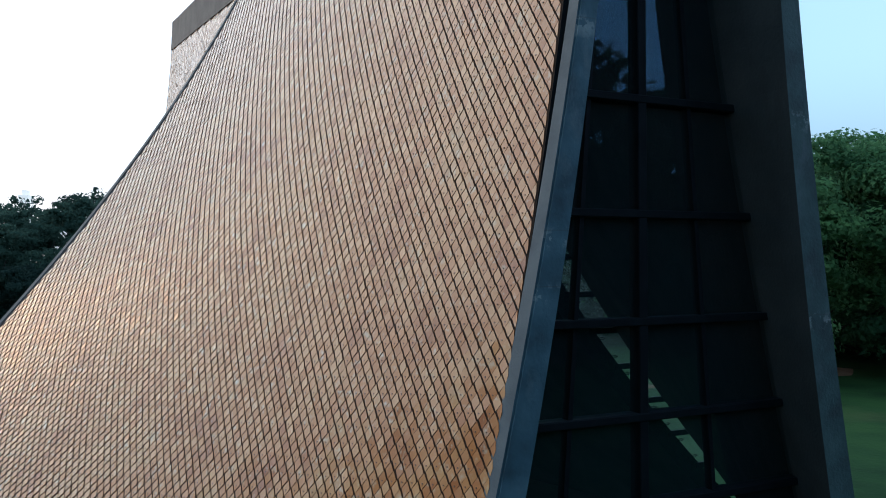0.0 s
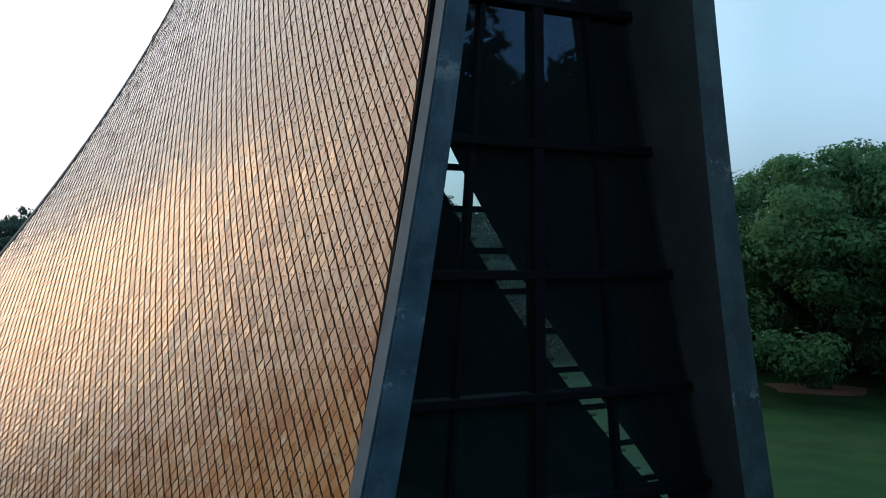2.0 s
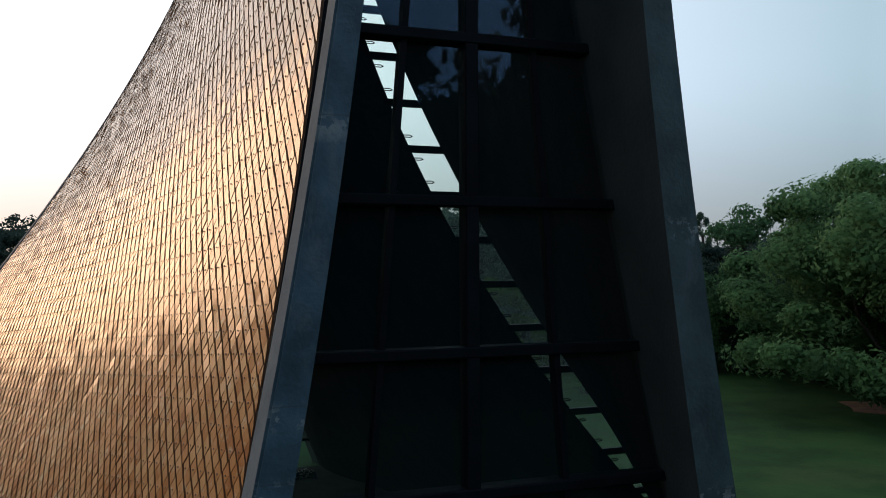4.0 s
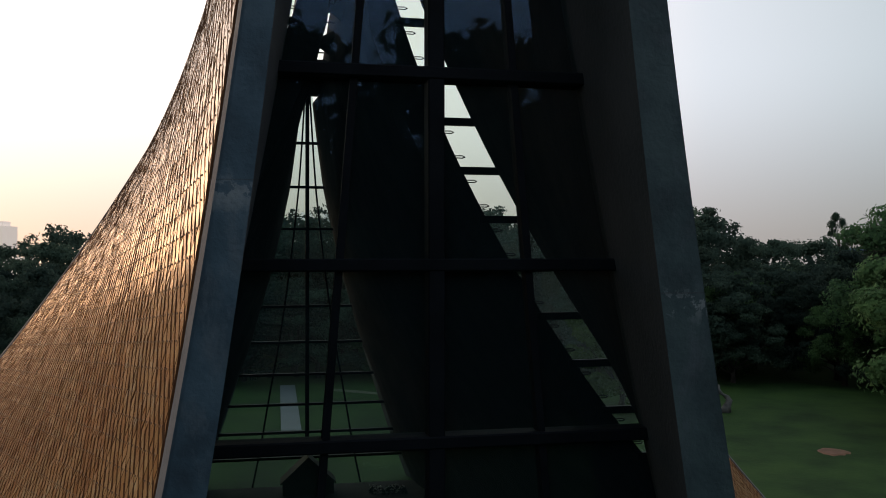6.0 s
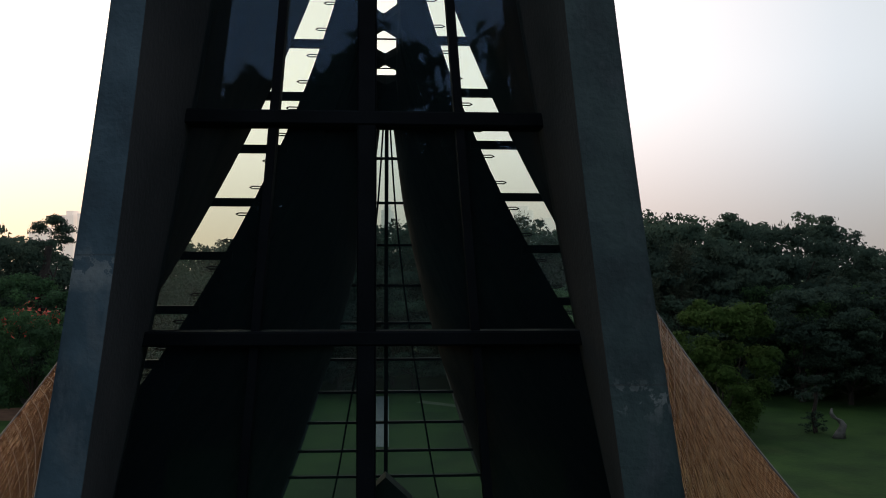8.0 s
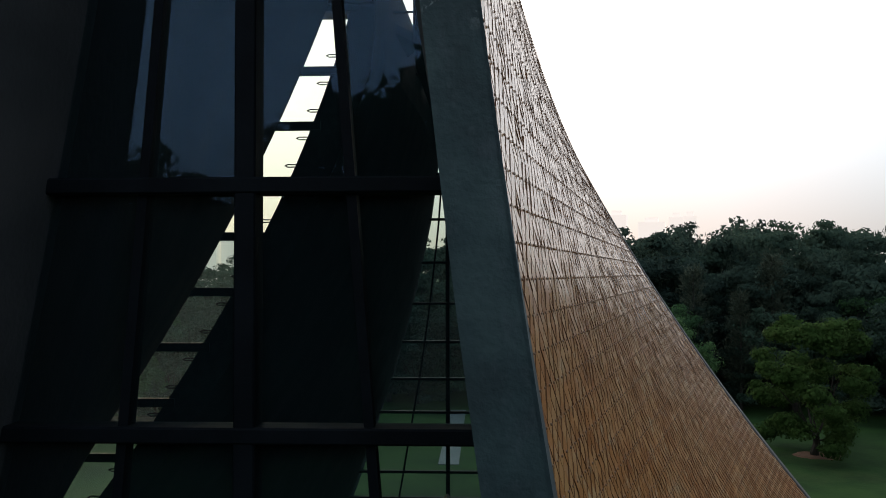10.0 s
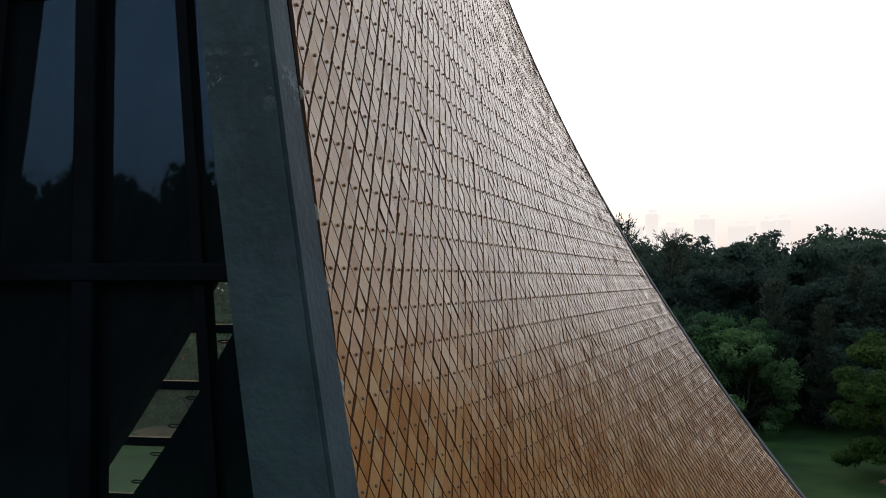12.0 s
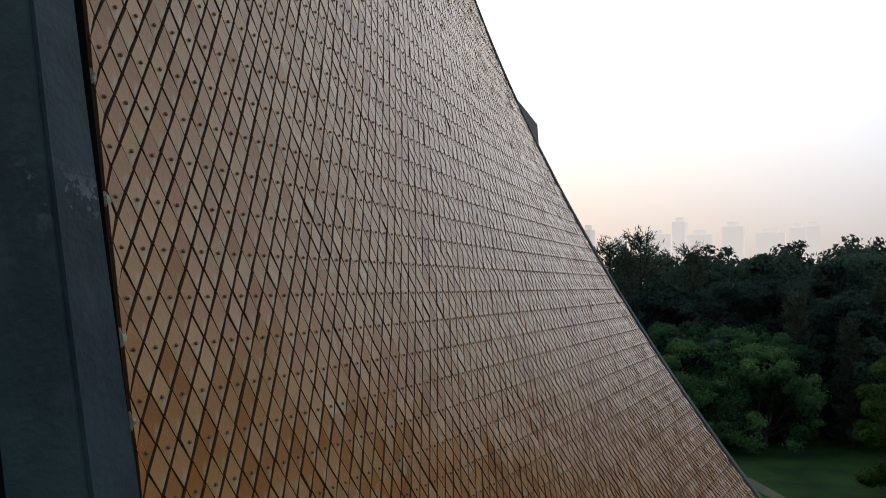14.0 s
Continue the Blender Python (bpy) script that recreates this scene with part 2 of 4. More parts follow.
for _m in (LEAF, LEAF_DARK, OLIVE):                   # every tree has a tone of its own
    _t = _m.node_tree
    _b = _t.nodes["Principled BSDF"].inputs["Base Color"]
    _oi, _hs, _mr, _mh = (_t.nodes.new(k) for k in ("ShaderNodeObjectInfo", "ShaderNodeHueSaturation", "ShaderNodeMapRange", "ShaderNodeMapRange"))
    _mr.inputs["To Min"].default_value, _mr.inputs["To Max"].default_value = 0.55, 1.2
    _mh.inputs["To Min"].default_value, _mh.inputs["To Max"].default_value = 0.54, 0.485
    _t.links.new(_oi.outputs["Random"], _mr.inputs["Value"])
    _t.links.new(_oi.outputs["Random"], _mh.inputs["Value"])
    _t.links.new(_mr.outputs["Result"], _hs.inputs["Value"])
    _t.links.new(_mh.outputs["Result"], _hs.inputs["Hue"])
    _t.links.new(_b.links[0].from_socket, _hs.inputs["Color"])
    _t.links.new(_hs.outputs["Color"], _b)
    _tr, _mt = _t.nodes.new("ShaderNodeBsdfTranslucent"), _t.nodes.new("ShaderNodeMixShader")     # light through the leaves
    _mt.inputs[0].default_value = 0.45
    _th = _t.nodes.new("ShaderNodeHueSaturation")
    _th.inputs["Saturation"].default_value, _th.inputs["Value"].default_value = 0.85, 1.8
    _t.links.new(_hs.outputs["Color"], _th.inputs["Color"])
    _t.links.new(_th.outputs["Color"], _tr.inputs["Color"])
    _t.links.new(_t.nodes["Principled BSDF"].outputs[0], _mt.inputs[1])
    _t.links.new(_tr.outputs[0], _mt.inputs[2])
    _t.links.new(_mt.outputs[0], _t.nodes["Material Output"].inputs["Surface"])
FEATHER = material("feathery_grey_leaf", [(0.02, 0.034, 0.022), (0.04, 0.056, 0.038), (0.07, 0.08, 0.055)], 0.85, scale=0.6, island=0.5, spec=0.15)
BARK = material("bark", [(0.012, 0.01, 0.008), (0.03, 0.024, 0.019)], 0.9, scale=3, bump=0.5, bump_scale=10)
FLOOR = material("stone_floor", [(0.03, 0.03, 0.03), (0.05, 0.048, 0.046)], 0.9, scale=1.5, spec=0.1)
WOOD = material("dark_wood", [(0.012, 0.008, 0.006), (0.025, 0.015, 0.01)], 0.8, scale=2)
HAZE = material("haze_glow_wall", [(0.62, 0.58, 0.56), (0.68, 0.64, 0.61)], 0.9, scale=0.01)
# the glow of these far walls stands for haze
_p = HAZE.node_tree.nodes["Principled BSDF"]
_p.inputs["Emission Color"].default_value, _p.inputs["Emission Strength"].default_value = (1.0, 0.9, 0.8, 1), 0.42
WHITE = material("weathered_white_stone", [(0.045, 0.05, 0.046), (0.14, 0.14, 0.132)], 0.8, scale=3, bump=0.3)


def mesh_of(name, verts, faces, mats, mat_index=None, smooth=False):
    me = bpy.data.meshes.new(name)
    me.from_pydata([tuple(v) for v in verts], [], [tuple(int(i) for i in f) for f in faces])
    for m in mats:
        me.materials.append(m)
    if mat_index is not None:
        me.polygons.foreach_set("material_index", np.asarray(mat_index, dtype=np.int32))
    if smooth:
        me.polygons.foreach_set("use_smooth", np.ones(len(me.polygons), dtype=bool))
    me.update()
    return me


def pane_mesh(name, quad, toward, sheet=None):
    """A sheet of glass over four corners, its face turned to the given side."""
    q = [Vector(p) for p in quad]
    n = (q[1] - q[0]).cross(q[3] - q[0])
    if n.dot(Vector(toward)) < 0:
        q = q[::-1]
    return mesh_of(name, q, [(0, 1, 2, 3)], [sheet or GLASS])


def part(name, me, parent=None, label="", kind=""):
    ob = new(name, me)
    if parent is not None:
        ob.parent = parent
    return tagged(ob, label=label, kind=kind)


def box_mesh(name, lo, hi, mat, bevel=0.0):
    bm = bmesh.new()
    bmesh.ops.create_cube(bm, size=1)
    lo, hi = Vector(lo), Vector(hi)
    for v in bm.verts:
        v.co = Vector([(lo[i] + hi[i]) / 2 + v.co[i] * (hi[i] - lo[i]) for i in range(3)])
    if bevel:
        bmesh.ops.bevel(bm, geom=bm.edges[:], offset=bevel, segments=1, affect="EDGES")
    me = bpy.data.meshes.new(name)
    bm.to_mesh(me)
    bm.free()
    me.materials.append(mat)
    return me


def sweep_mesh(name, sections, mat, closed=True, smooth=False):
    """Joins equal rings of points into one skin with caps."""
    n = len(sections[0])
    verts = [p for s in sections for p in s]
    faces = []
    for k in range(len(sections) - 1):
        for j in range(n if closed else n - 1):
            a, b = k * n + j, k * n + (j + 1) % n
            faces.append((a, b, b + n, a + n))
    if closed:
        faces.append(tuple(range(n))[::-1])
        faces.append(tuple(range((len(sections) - 1) * n, len(sections) * n)))
    me = mesh_of(name, verts, faces, [mat], smooth=smooth)
    bm = bmesh.new()
    bm.from_mesh(me)
    bmesh.ops.recalc_face_normals(bm, faces=bm.faces)
    bm.to_mesh(me)
    bm.free()
    return me


# ---- the chapel's form ----
GROUND = -0.9
EDGE_Y = {-1: -0.795, 1: -0.75}                  # where the tiles meet the frame
GLASS_FAR, TIP_FAR, SLOT, SLIT = 28.9, 29.7, 9.2, 8.4


def beam(y):
    """Height at which the tiles end under the ridge: level on the front shells, rising to the far end on the rear ones."""
    return 15.6 if y < 9.23 else 13.62 + 0.085 * (y - 8.8)


def ridge(y):
    return beam(y) + 1.17


def front_x(y, z):
    """Half width of the front shell's outer face."""
    k = z - 8
    return 2.018 - 0.203 * k + 0.00747 * k * k + y * (0.31078 - 0.05217 * k + 0.00189 * k * k)


def slit_out(z):
    """Half width at the outer side of the glass slots."""
    k = z - 8
    return max(0.75, 3.822 - 0.6226 * k + 0.0226 * k * k)


def slit_in(z):
    """Half width at the inner side of the glass slots, where the rear shell begins."""
    k = z - 8
    return max(0.56, 3.118 - 0.6117 * k + 0.0308 * k * k)


def rear_x(y, z):
    """Half width of the rear shell's outer face."""
    u = (TIP_FAR - y) / (TIP_FAR - SLIT)
    tip = front_x(-0.9, z) + max(0.0, 0.12 * (8 - z))
    return tip * (1 - u) + slit_in(z) * u


def rear_x_east(y, z):
    """The shaded side leans out a little more at its far tip."""
    return rear_x(y, z) + 0.2 * min(1.0, max(0.0, (z - 12) / 3)) * (y - SLIT) / (TIP_FAR - SLIT)


REAR = {-1: rear_x, 1: rear_x_east}


def tip_y(z):
    return -0.95 - 0.03 * (z - 6)


def far_half(z):
    """Half width of the far glass."""
    return float(np.interp(z, (-0.9, 0.4, 2.6, 5.0, 7.8, 10.0, 11.4, 13.2, 15.2), (4.4, 3.85, 3.12, 2.26, 1.46, 0.97, 0.68, 0.44, 0.2)))


def thick(y, z, fx):
    if fx is front_x:
        u = min(1.0, max(0.0, y / SLIT))
        return (0.38 if y > -0.2 else 0.14) * (1 - u) + (front_x(SLIT, z) - slit_out(z)) * u
    u = min(1.0, max(0.0, (y - 25.0) / 3.9)) if z < 15.3 else 0.0
    return min(0.4 + 0.011 * (TIP_FAR - y), max(0.1, fx(y, z) - 0.31)) * (1 - u) + (fx(y, z) - far_half(z)) * u


def levels(lo, hi, step):
    n = max(1, round((hi - lo) / step))
    return [lo + (hi - lo) * k / n for k in range(n + 1)]


def shell_body(name, fx, y0, y1, side, mat):
    """A thick warped shell between two upright planes, outer and inner face and edges."""
    ys, zs = levels(y0, y1, 0.7), levels(0.0, 1.0, 0.03)
    ny, nz = len(ys), len(zs)
    verts, faces = [], []
    for inner in (0, 1):
        for up in zs:
            for y in ys:
                z = GROUND + (ridge(y) - GROUND) * up
                yi = y0 + (y - y0) * (SLIT - y0) / (y1 - y0) if inner and fx is front_x else y
                t = thick(yi, z, fx) if inner else 0.0
                verts.append((side * (fx(yi, z) - t), yi, z))
    off = ny * nz
    for k in range(nz - 1):
        for j in range(ny - 1):
            a = k * ny + j
            faces.append((a, a + 1, a + 1 + ny, a + ny))
            faces.append((off + a, off + a + ny, off + a + 1 + ny, off + a + 1))
    for k in range(nz - 1):
        for j in (0, ny - 1):
            a = k * ny + j
            faces.append((a, a + ny, off + a + ny, off + a))
    for j in range(ny - 1):
        for k in (0, nz - 1):
            a = k * ny + j
            faces.append((a, a + 1, off + a + 1, off + a))
    me = mesh_of(name, verts, faces, [mat, INNER, GAP_SHADE])
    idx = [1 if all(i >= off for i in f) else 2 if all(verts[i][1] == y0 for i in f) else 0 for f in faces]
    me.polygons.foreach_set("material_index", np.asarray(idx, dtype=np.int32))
    bm = bmesh.new()
    bm.from_mesh(me)
    bmesh.ops.recalc_face_normals(bm, faces=bm.faces)
    bm.to_mesh(me)
    bm.free()
    return me


tagged(new("ground", sweep_mesh("ground", [[(-3000, -3000, GROUND), (3000, -3000, GROUND)], [(-3000, 3000, GROUND), (3000, 3000, GROUND)]], GRASS, closed=False)), "mown green lawn with worn patches round the chapel", "lawn", kind="structure")

shells = {}
for side in (-1, 1):
    w = new("wall_front_" + ("west" if side < 0 else "east"), shell_body("front_shell", front_x, EDGE_Y[side] - 0.008, SLOT, side, GROUT))
    tagged(w, "warped concrete shell wall clad in brown glazed diamond tiles", "wall", kind="structure")
    shells["front", side] = w
    w = new("wall_rear_" + ("west" if side < 0 else "east"), shell_body("rear_shell", REAR[side], SLIT, TIP_FAR - 0.12, side, GROUT))
    tagged(w, "tall warped rear shell wall clad in brown glazed tiles", "wall", kind="structure")
    shells["rear", side] = w


# ---- concrete frames that edge the glass ends ----
def frame_mesh(name, side, far):
    secs = []
    for z in levels(GROUND, ridge(TIP_FAR if far else -1.2), 0.35):
        def fx(dy):
            return front_x(tip_y(z) + dy, z) if not far else REAR[side](TIP_FAR - dy, z)

        def yy(dy):
            return tip_y(z) + dy if not far else TIP_FAR - dy
        d = -tip_y(z)
        xo = fx(0)
        off, back, lip = (0.075, 0.275, 0.022) if side > 0 else (0.015, 0.145, 0.014)
        co, xi = xo + off, xo + (0.0 if side > 0 else 0.04) - min(0.42, max(0.17, 0.22 + 0.021 * (10.55 - z)))
        ring = [(fx(0.024) + off - 0.007, yy(0.024)), (co - 0.022, yy(0.024)), (co - 0.022, yy(0.0)), (xi, yy(0.0)), (fx(d) - (0.4 if far else 0.49), yy(d + 0.1)), (fx(d) - 0.2, yy(d + 0.1)), (fx(0.3) - 0.12, yy(0.3)), (fx(back) - 0.1, yy(back)), (fx(back) + lip, yy(back))]
        secs.append([(side * x, y, z) for x, y in ring])
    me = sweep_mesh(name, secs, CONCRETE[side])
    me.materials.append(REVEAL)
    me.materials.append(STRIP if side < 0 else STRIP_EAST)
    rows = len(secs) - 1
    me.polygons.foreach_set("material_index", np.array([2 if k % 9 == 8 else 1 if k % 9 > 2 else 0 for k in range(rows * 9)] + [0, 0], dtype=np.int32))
    return me


for side in (-1, 1):
    for far in (False, True):
        f = new("trim_" + ("rear" if far else "front") + ("_west" if side < 0 else "_east"), frame_mesh("edge_frame", side, far))
        tagged(f, "weathered concrete edge frame beside the glass, sky blue and shade painted in", "frame", kind="structure")

# ---- glazing of the two ends ----
NEAR_Z = [0.2, 1.25, 2.3, 3.33, 4.39, 5.53, 6.82, 8.2, 9.7, 11.3, 13.0]
FAR_Z = [0.25, 1.29, 2.43, 3.66, 4.985, 6.46, 8.0, 9.64, 11.375, 13.2]


def glazing(name, y, mid, half, zs, top, cw, hw, th, label, sheet=None):
    win = tagged(new(name, None), label, "window", kind="structure")
    z0 = GROUND
    # panes between the transoms and four columns
    rails = [z0] + zs + [top]
    for k in range(len(rails) - 1):
        a, b = rails[k], rails[k + 1]
        for c in range(4):
            xa, xb = [-half(a), -mid(a), 0, mid(a), half(a)], [-half(b), -mid(b), 0, mid(b), half(b)]
            v = [(xa[c], y, a), (xa[c + 1], y, a), (xb[c + 1], y, b), (xb[c], y, b)]
            part("pane", pane_mesh("pane", v, (0, -1, 0), sheet), win)
    part("mullion", box_mesh("mullion", (-cw / 2, y - 0.1, z0), (cw / 2, y + 0.1, top), STEEL, 0.01), win, "thick central steel mullion")
    for s in (-1, 1):
        secs = []
        for z in levels(z0, top, 1.0):
            x = s * mid(z)
            secs.append([(x - hw / 2, y - 0.06, z), (x + hw / 2, y - 0.06, z), (x + hw / 2, y + 0.06, z), (x - hw / 2, y + 0.06, z)])
        part("mullion", sweep_mesh("side_mullion", secs, STEEL), win)
    for z in zs:
        h = half(z) + 0.06
        part("transom", box_mesh("transom", (-h, y - 0.11, z - th / 2), (h, y + 0.11, z + th / 2), STEEL, 0.012), win)
    return win


glazing("window_1", 0.0, lambda z: 0.635 + 0.078 * (9.7 - z) if z < 14 else 0.3, lambda z: front_x(0, z) - 0.47, NEAR_Z, ridge(0) - 0.3, 0.13, 0.06, 0.1, "tall dark glass end wall with steel transoms and mullions")
glazing("window_2", GLASS_FAR, lambda z: 0.5 * far_half(z), far_half, FAR_Z, 15.2, 0.16, 0.07, 0.1, "far glass end wall with thin steel grid", FAR_GLASS)

# ---- slots of glass between the shells ----
SLOT_Z = {-1: [13.5] + [12.46 - 0.893 * k for k in range(14)], 1: [13.5] + [12.55 - 0.885 * k for k in range(14)]}
slot_windows = []


def slot_ends(side, z):
    return (side * (slit_out(z) + 0.01), SLIT + 0.03), (side * (slit_in(z) + 0.01), SLIT + 0.03)


for side in (-1, 1):
    win = tagged(new("window_3" if side < 0 else "window_4", None), "narrow slanting strip of glass with horizontal bars", "window", kind="structure")

    slot_windows.append((side, win))
    zz = SLOT_Z[side][::-1]
    for k in range(len(zz) - 1):
        (ax, ay), (bx, by) = slot_ends(side, zz[k])
        (cx, cy), (dx, dy) = slot_ends(side, zz[k + 1])
        part("pane", pane_mesh("slot_pane", [(ax, ay, zz[k]), (bx, by, zz[k]), (dx, dy, zz[k + 1]), (cx, cy, zz[k + 1])], (0, -1, 0), SLOT_GLASS), win)
    for z in zz:
        (ax, ay), (bx, by) = slot_ends(side, z)
        d = Vector((bx - ax, by - ay, 0)).normalized() * 0.15
        nrm = Vector((-d.y, d.x, 0)).normalized() * 0.05
        a, b = Vector((ax, ay, z)) - d, Vector((bx, by, z)) + d
        ring = lambda p: [p + nrm + Vector((0, 0, 0.068)), p - nrm + Vector((0, 0, 0.068)), p - nrm - Vector((0, 0, 0.068)), p + nrm - Vector((0, 0, 0.068))]
        part("bar", sweep_mesh("slot_bar", [ring(a), ring(b)], STEEL), win)

# ---- dark concrete lip along the outer edge of each front shell ----
for side in (-1, 1):
    secs = []
    for z in levels(GROUND, beam(SLOT), 0.35):
        y0, y1 = SLOT - 0.075, SLOT + 0.03
        secs.append([(side * (front_x(y, z) + k), y, z) for y, k in ((y0, -0.03), (y0, 0.03), (y1, 0.034), (y1, -0.05))])
    lip = new("trim_edge_" + ("west" if side < 0 else "east"), sweep_mesh("edge_lip", secs, CAPPING))
    tagged(lip, "thin dark concrete lip that edges the tiled wall", "trim", kind="structure")

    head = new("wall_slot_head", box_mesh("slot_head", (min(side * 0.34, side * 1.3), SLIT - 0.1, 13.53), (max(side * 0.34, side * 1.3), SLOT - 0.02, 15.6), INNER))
    tagged(head, "concrete piece that closes the slot under the ridge, darkened for shade", "wall", kind="structure")

# ---- ridge: beams, skylight and end beam ----
for y0, y1, nm in ((-0.8, SLOT, "front"), (9.25, TIP_FAR, "rear")):
    for side in (-1, 1):
        secs = []
        for y in levels(y0, y1, 1.5):
            z1, z2 = beam(y), ridge(y)
            fx = REAR[side] if nm == "rear" else front_x
            x1 = fx(y, z1) + 0.03
            x2 = fx(y, z2) + 0.05
            secs.append([(side * x1, y, z1), (side * x2, y, z2 + 0.05), (side * max(0.33, x2 - 0.4), y, z2 + 0.05), (side * max(0.33, x1 - 0.45), y, z1)])
        b = new("trim_ridge_" + nm + ("_west" if side < 0 else "_east"), sweep_mesh("ridge_beam", secs, CAPPING))
        tagged(b, "dark weathered concrete ridge beam above the tiles", "beam", kind="structure")

tagged(new("floor", sweep_mesh("floor", [[(-w, y, GROUND + 0.02), (w, y, GROUND + 0.02)] for y, w in [(0.2, front_x(0.2, GROUND) - 0.2), (8.3, front_x(8.3, GROUND) - 0.5), (8.6, slit_in(GROUND) - 0.1), (28.8, 4.4)]], FLOOR, closed=False)), "dull grey stone floor inside the chapel", "floor", kind="structure")


# ---- tiles ----
PITCH, H = {-1: 0.1305, 1: 0.1212}, 0.206
def tile_shape(side):
    """Corners of one tile and its lean; the sunlit shell has wider joints along one run."""
    wide, lean = (0.82, 0.042) if side < 0 else (0.87, 0.015)
    W = PITCH[side]
    E1, E2 = np.array([W / 2, H / 2]), np.array([W / 2, -H / 2])     # the two runs of joints
    return np.array([(i * 0.89 * E1 + j * wide * E2) / 2 for i, j in ((1, 1), (1, -1), (-1, -1), (-1, 1))]), lean * np.array([-H, W]) / math.hypot(W, H)


TILE_BASE, LEAN = tile_shape(1)


def tile_sites(fx, side, y0, y1, z0, flip=False, drop=0.0):
    """Row, place along the wall and height of each diamond tile; drop tilts the rows."""
    out = []
    z, row = z0, 0
    W = PITCH[side]
    ymid = (y0 + y1) / 2
    while z < beam(y0 if not flip else y1) + 1:
        e = 0.05
        bx = (fx(ymid + e, z) - fx(ymid - e, z)) / (2 * e)
        step = W / math.sqrt(1 + bx * bx)
        n = int((y1 - y0) / step) + 2
        js = np.arange(-1, n) + (0.5 if row % 2 else 0.0)
        ys = (y1 - js * step) if flip else (y0 + js * step)
        for y in ys:
            if EDGE_Y[side] - 0.04 < y < y1 + 0.001 and y > y0 - 0.15 and z - drop * y < beam(y) - 0.06:
                out.append((row, y, z - drop * y))
        sl = (fx(ymid, z + e) - fx(ymid, z - e)) / (2 * e)
        z += H / 2 / math.sqrt(1 + sl * sl)
        row += 1
    return out


def tile_frames(fx, side, sites):
    a = np.array(sites, dtype=float)
    y, z = a[:, 1], a[:, 2]
    vf = np.vectorize(fx)
    e = 0.02
    x = vf(y, z)
    dy, dz = (vf(y + e, z) - vf(y - e, z)) / (2 * e), (vf(y, z + e) - vf(y, z - e)) / (2 * e)
    c = np.stack([side * x, y, z], 1)
    u = np.stack([side * dy, np.ones_like(y), np.zeros_like(y)], 1)
    v = np.stack([side * dz, np.zeros_like(y), np.ones_like(y)], 1)
    u /= np.linalg.norm(u, axis=1)[:, None]
    n = np.cross(u, v)
    n *= np.sign(n[:, :1] * side)
    n /= np.linalg.norm(n, axis=1)[:, None]
    v /= np.linalg.norm(v, axis=1)[:, None]
    return c, u, v, n


def tile_field(name, fx, side, sites, seed):
    """All tiles of a stretch as raised diamonds with open joints, in one mesh."""
    rng = np.random.default_rng(seed)
    c, u, v, n = tile_frames(fx, side, sites)
    m = len(sites)
    tilt = rng.normal(0, 0.021, (m, 2))
    yc = np.array(sites)[:, 1]
    lo, hi = max(EDGE_Y[side], yc.min()), yc.max()
    lift = rng.normal(0, 0.0012, m)
    base, lean = tile_shape(side)
    jit = rng.normal(0, 0.0017, (4, 2, m))          # hand-set, slightly uneven corners
    rings = []
    for shrink, h in ((1.0, 0.0), (0.985, 0.015 if side < 0 else 0.0125)):
        for p in base:
            hh = h + ((tilt[:, 0] + lean[0]) * p[0] + (tilt[:, 1] + lean[1]) * p[1]) * (h > 0) + lift * (h > 0)
            q = base.tolist().index(p.tolist())
            du = np.clip(p[0] * shrink + jit[q, 0], lo - yc, hi - yc)
            rings.append(c + u * du[:, None] + v * (p[1] * shrink + jit[q, 1])[:, None] + n * hh[:, None])
    verts = np.stack(rings, 1).reshape(-1, 3)
    f = np.array([(4, 5, 6, 7), (0, 1, 5, 4), (1, 2, 6, 5), (2, 3, 7, 6), (3, 0, 4, 7)])
    if side < 0:
        f = f[:, ::-1]
    faces = (f[None] + 8 * np.arange(m)[:, None, None]).reshape(-1, 4)
    return mesh_of(name, verts.tolist(), faces.tolist(), [TILE, EDGE], np.tile([0, 1, 1, 1, 1], m))


def knob_field(name, fx, side, sites):
    c, u, v, n = tile_frames(fx, side, sites)
    m = len(sites)
    k = 6
    rings = []
    for r, h in ((0.009, 0.014), (0.008, 0.021), (0.0, 0.024)):
        for j in range(k if r else 1):
            t = 2 * math.pi * j / k
            rings.append(c + u * (r * math.cos(t)) + v * (r * math.sin(t) - 0.022) + n * h)
    verts = np.stack(rings, 1).reshape(-1, 3)
    f = [(j, (j + 1) % k, k + (j + 1) % k, k + j) for j in range(k)]
    g = [(k + j, k + (j + 1) % k, 2 * k) for j in range(k)]
    if side < 0:
        f, g = [q[::-1] for q in f], [q[::-1] for q in g]
    per = 2 * k + 1
    faces = [tuple(i + per * q for i in p) for q in range(m) for p in f + g]
    return mesh_of(name, verts.tolist(), faces, [KNOB], smooth=True)


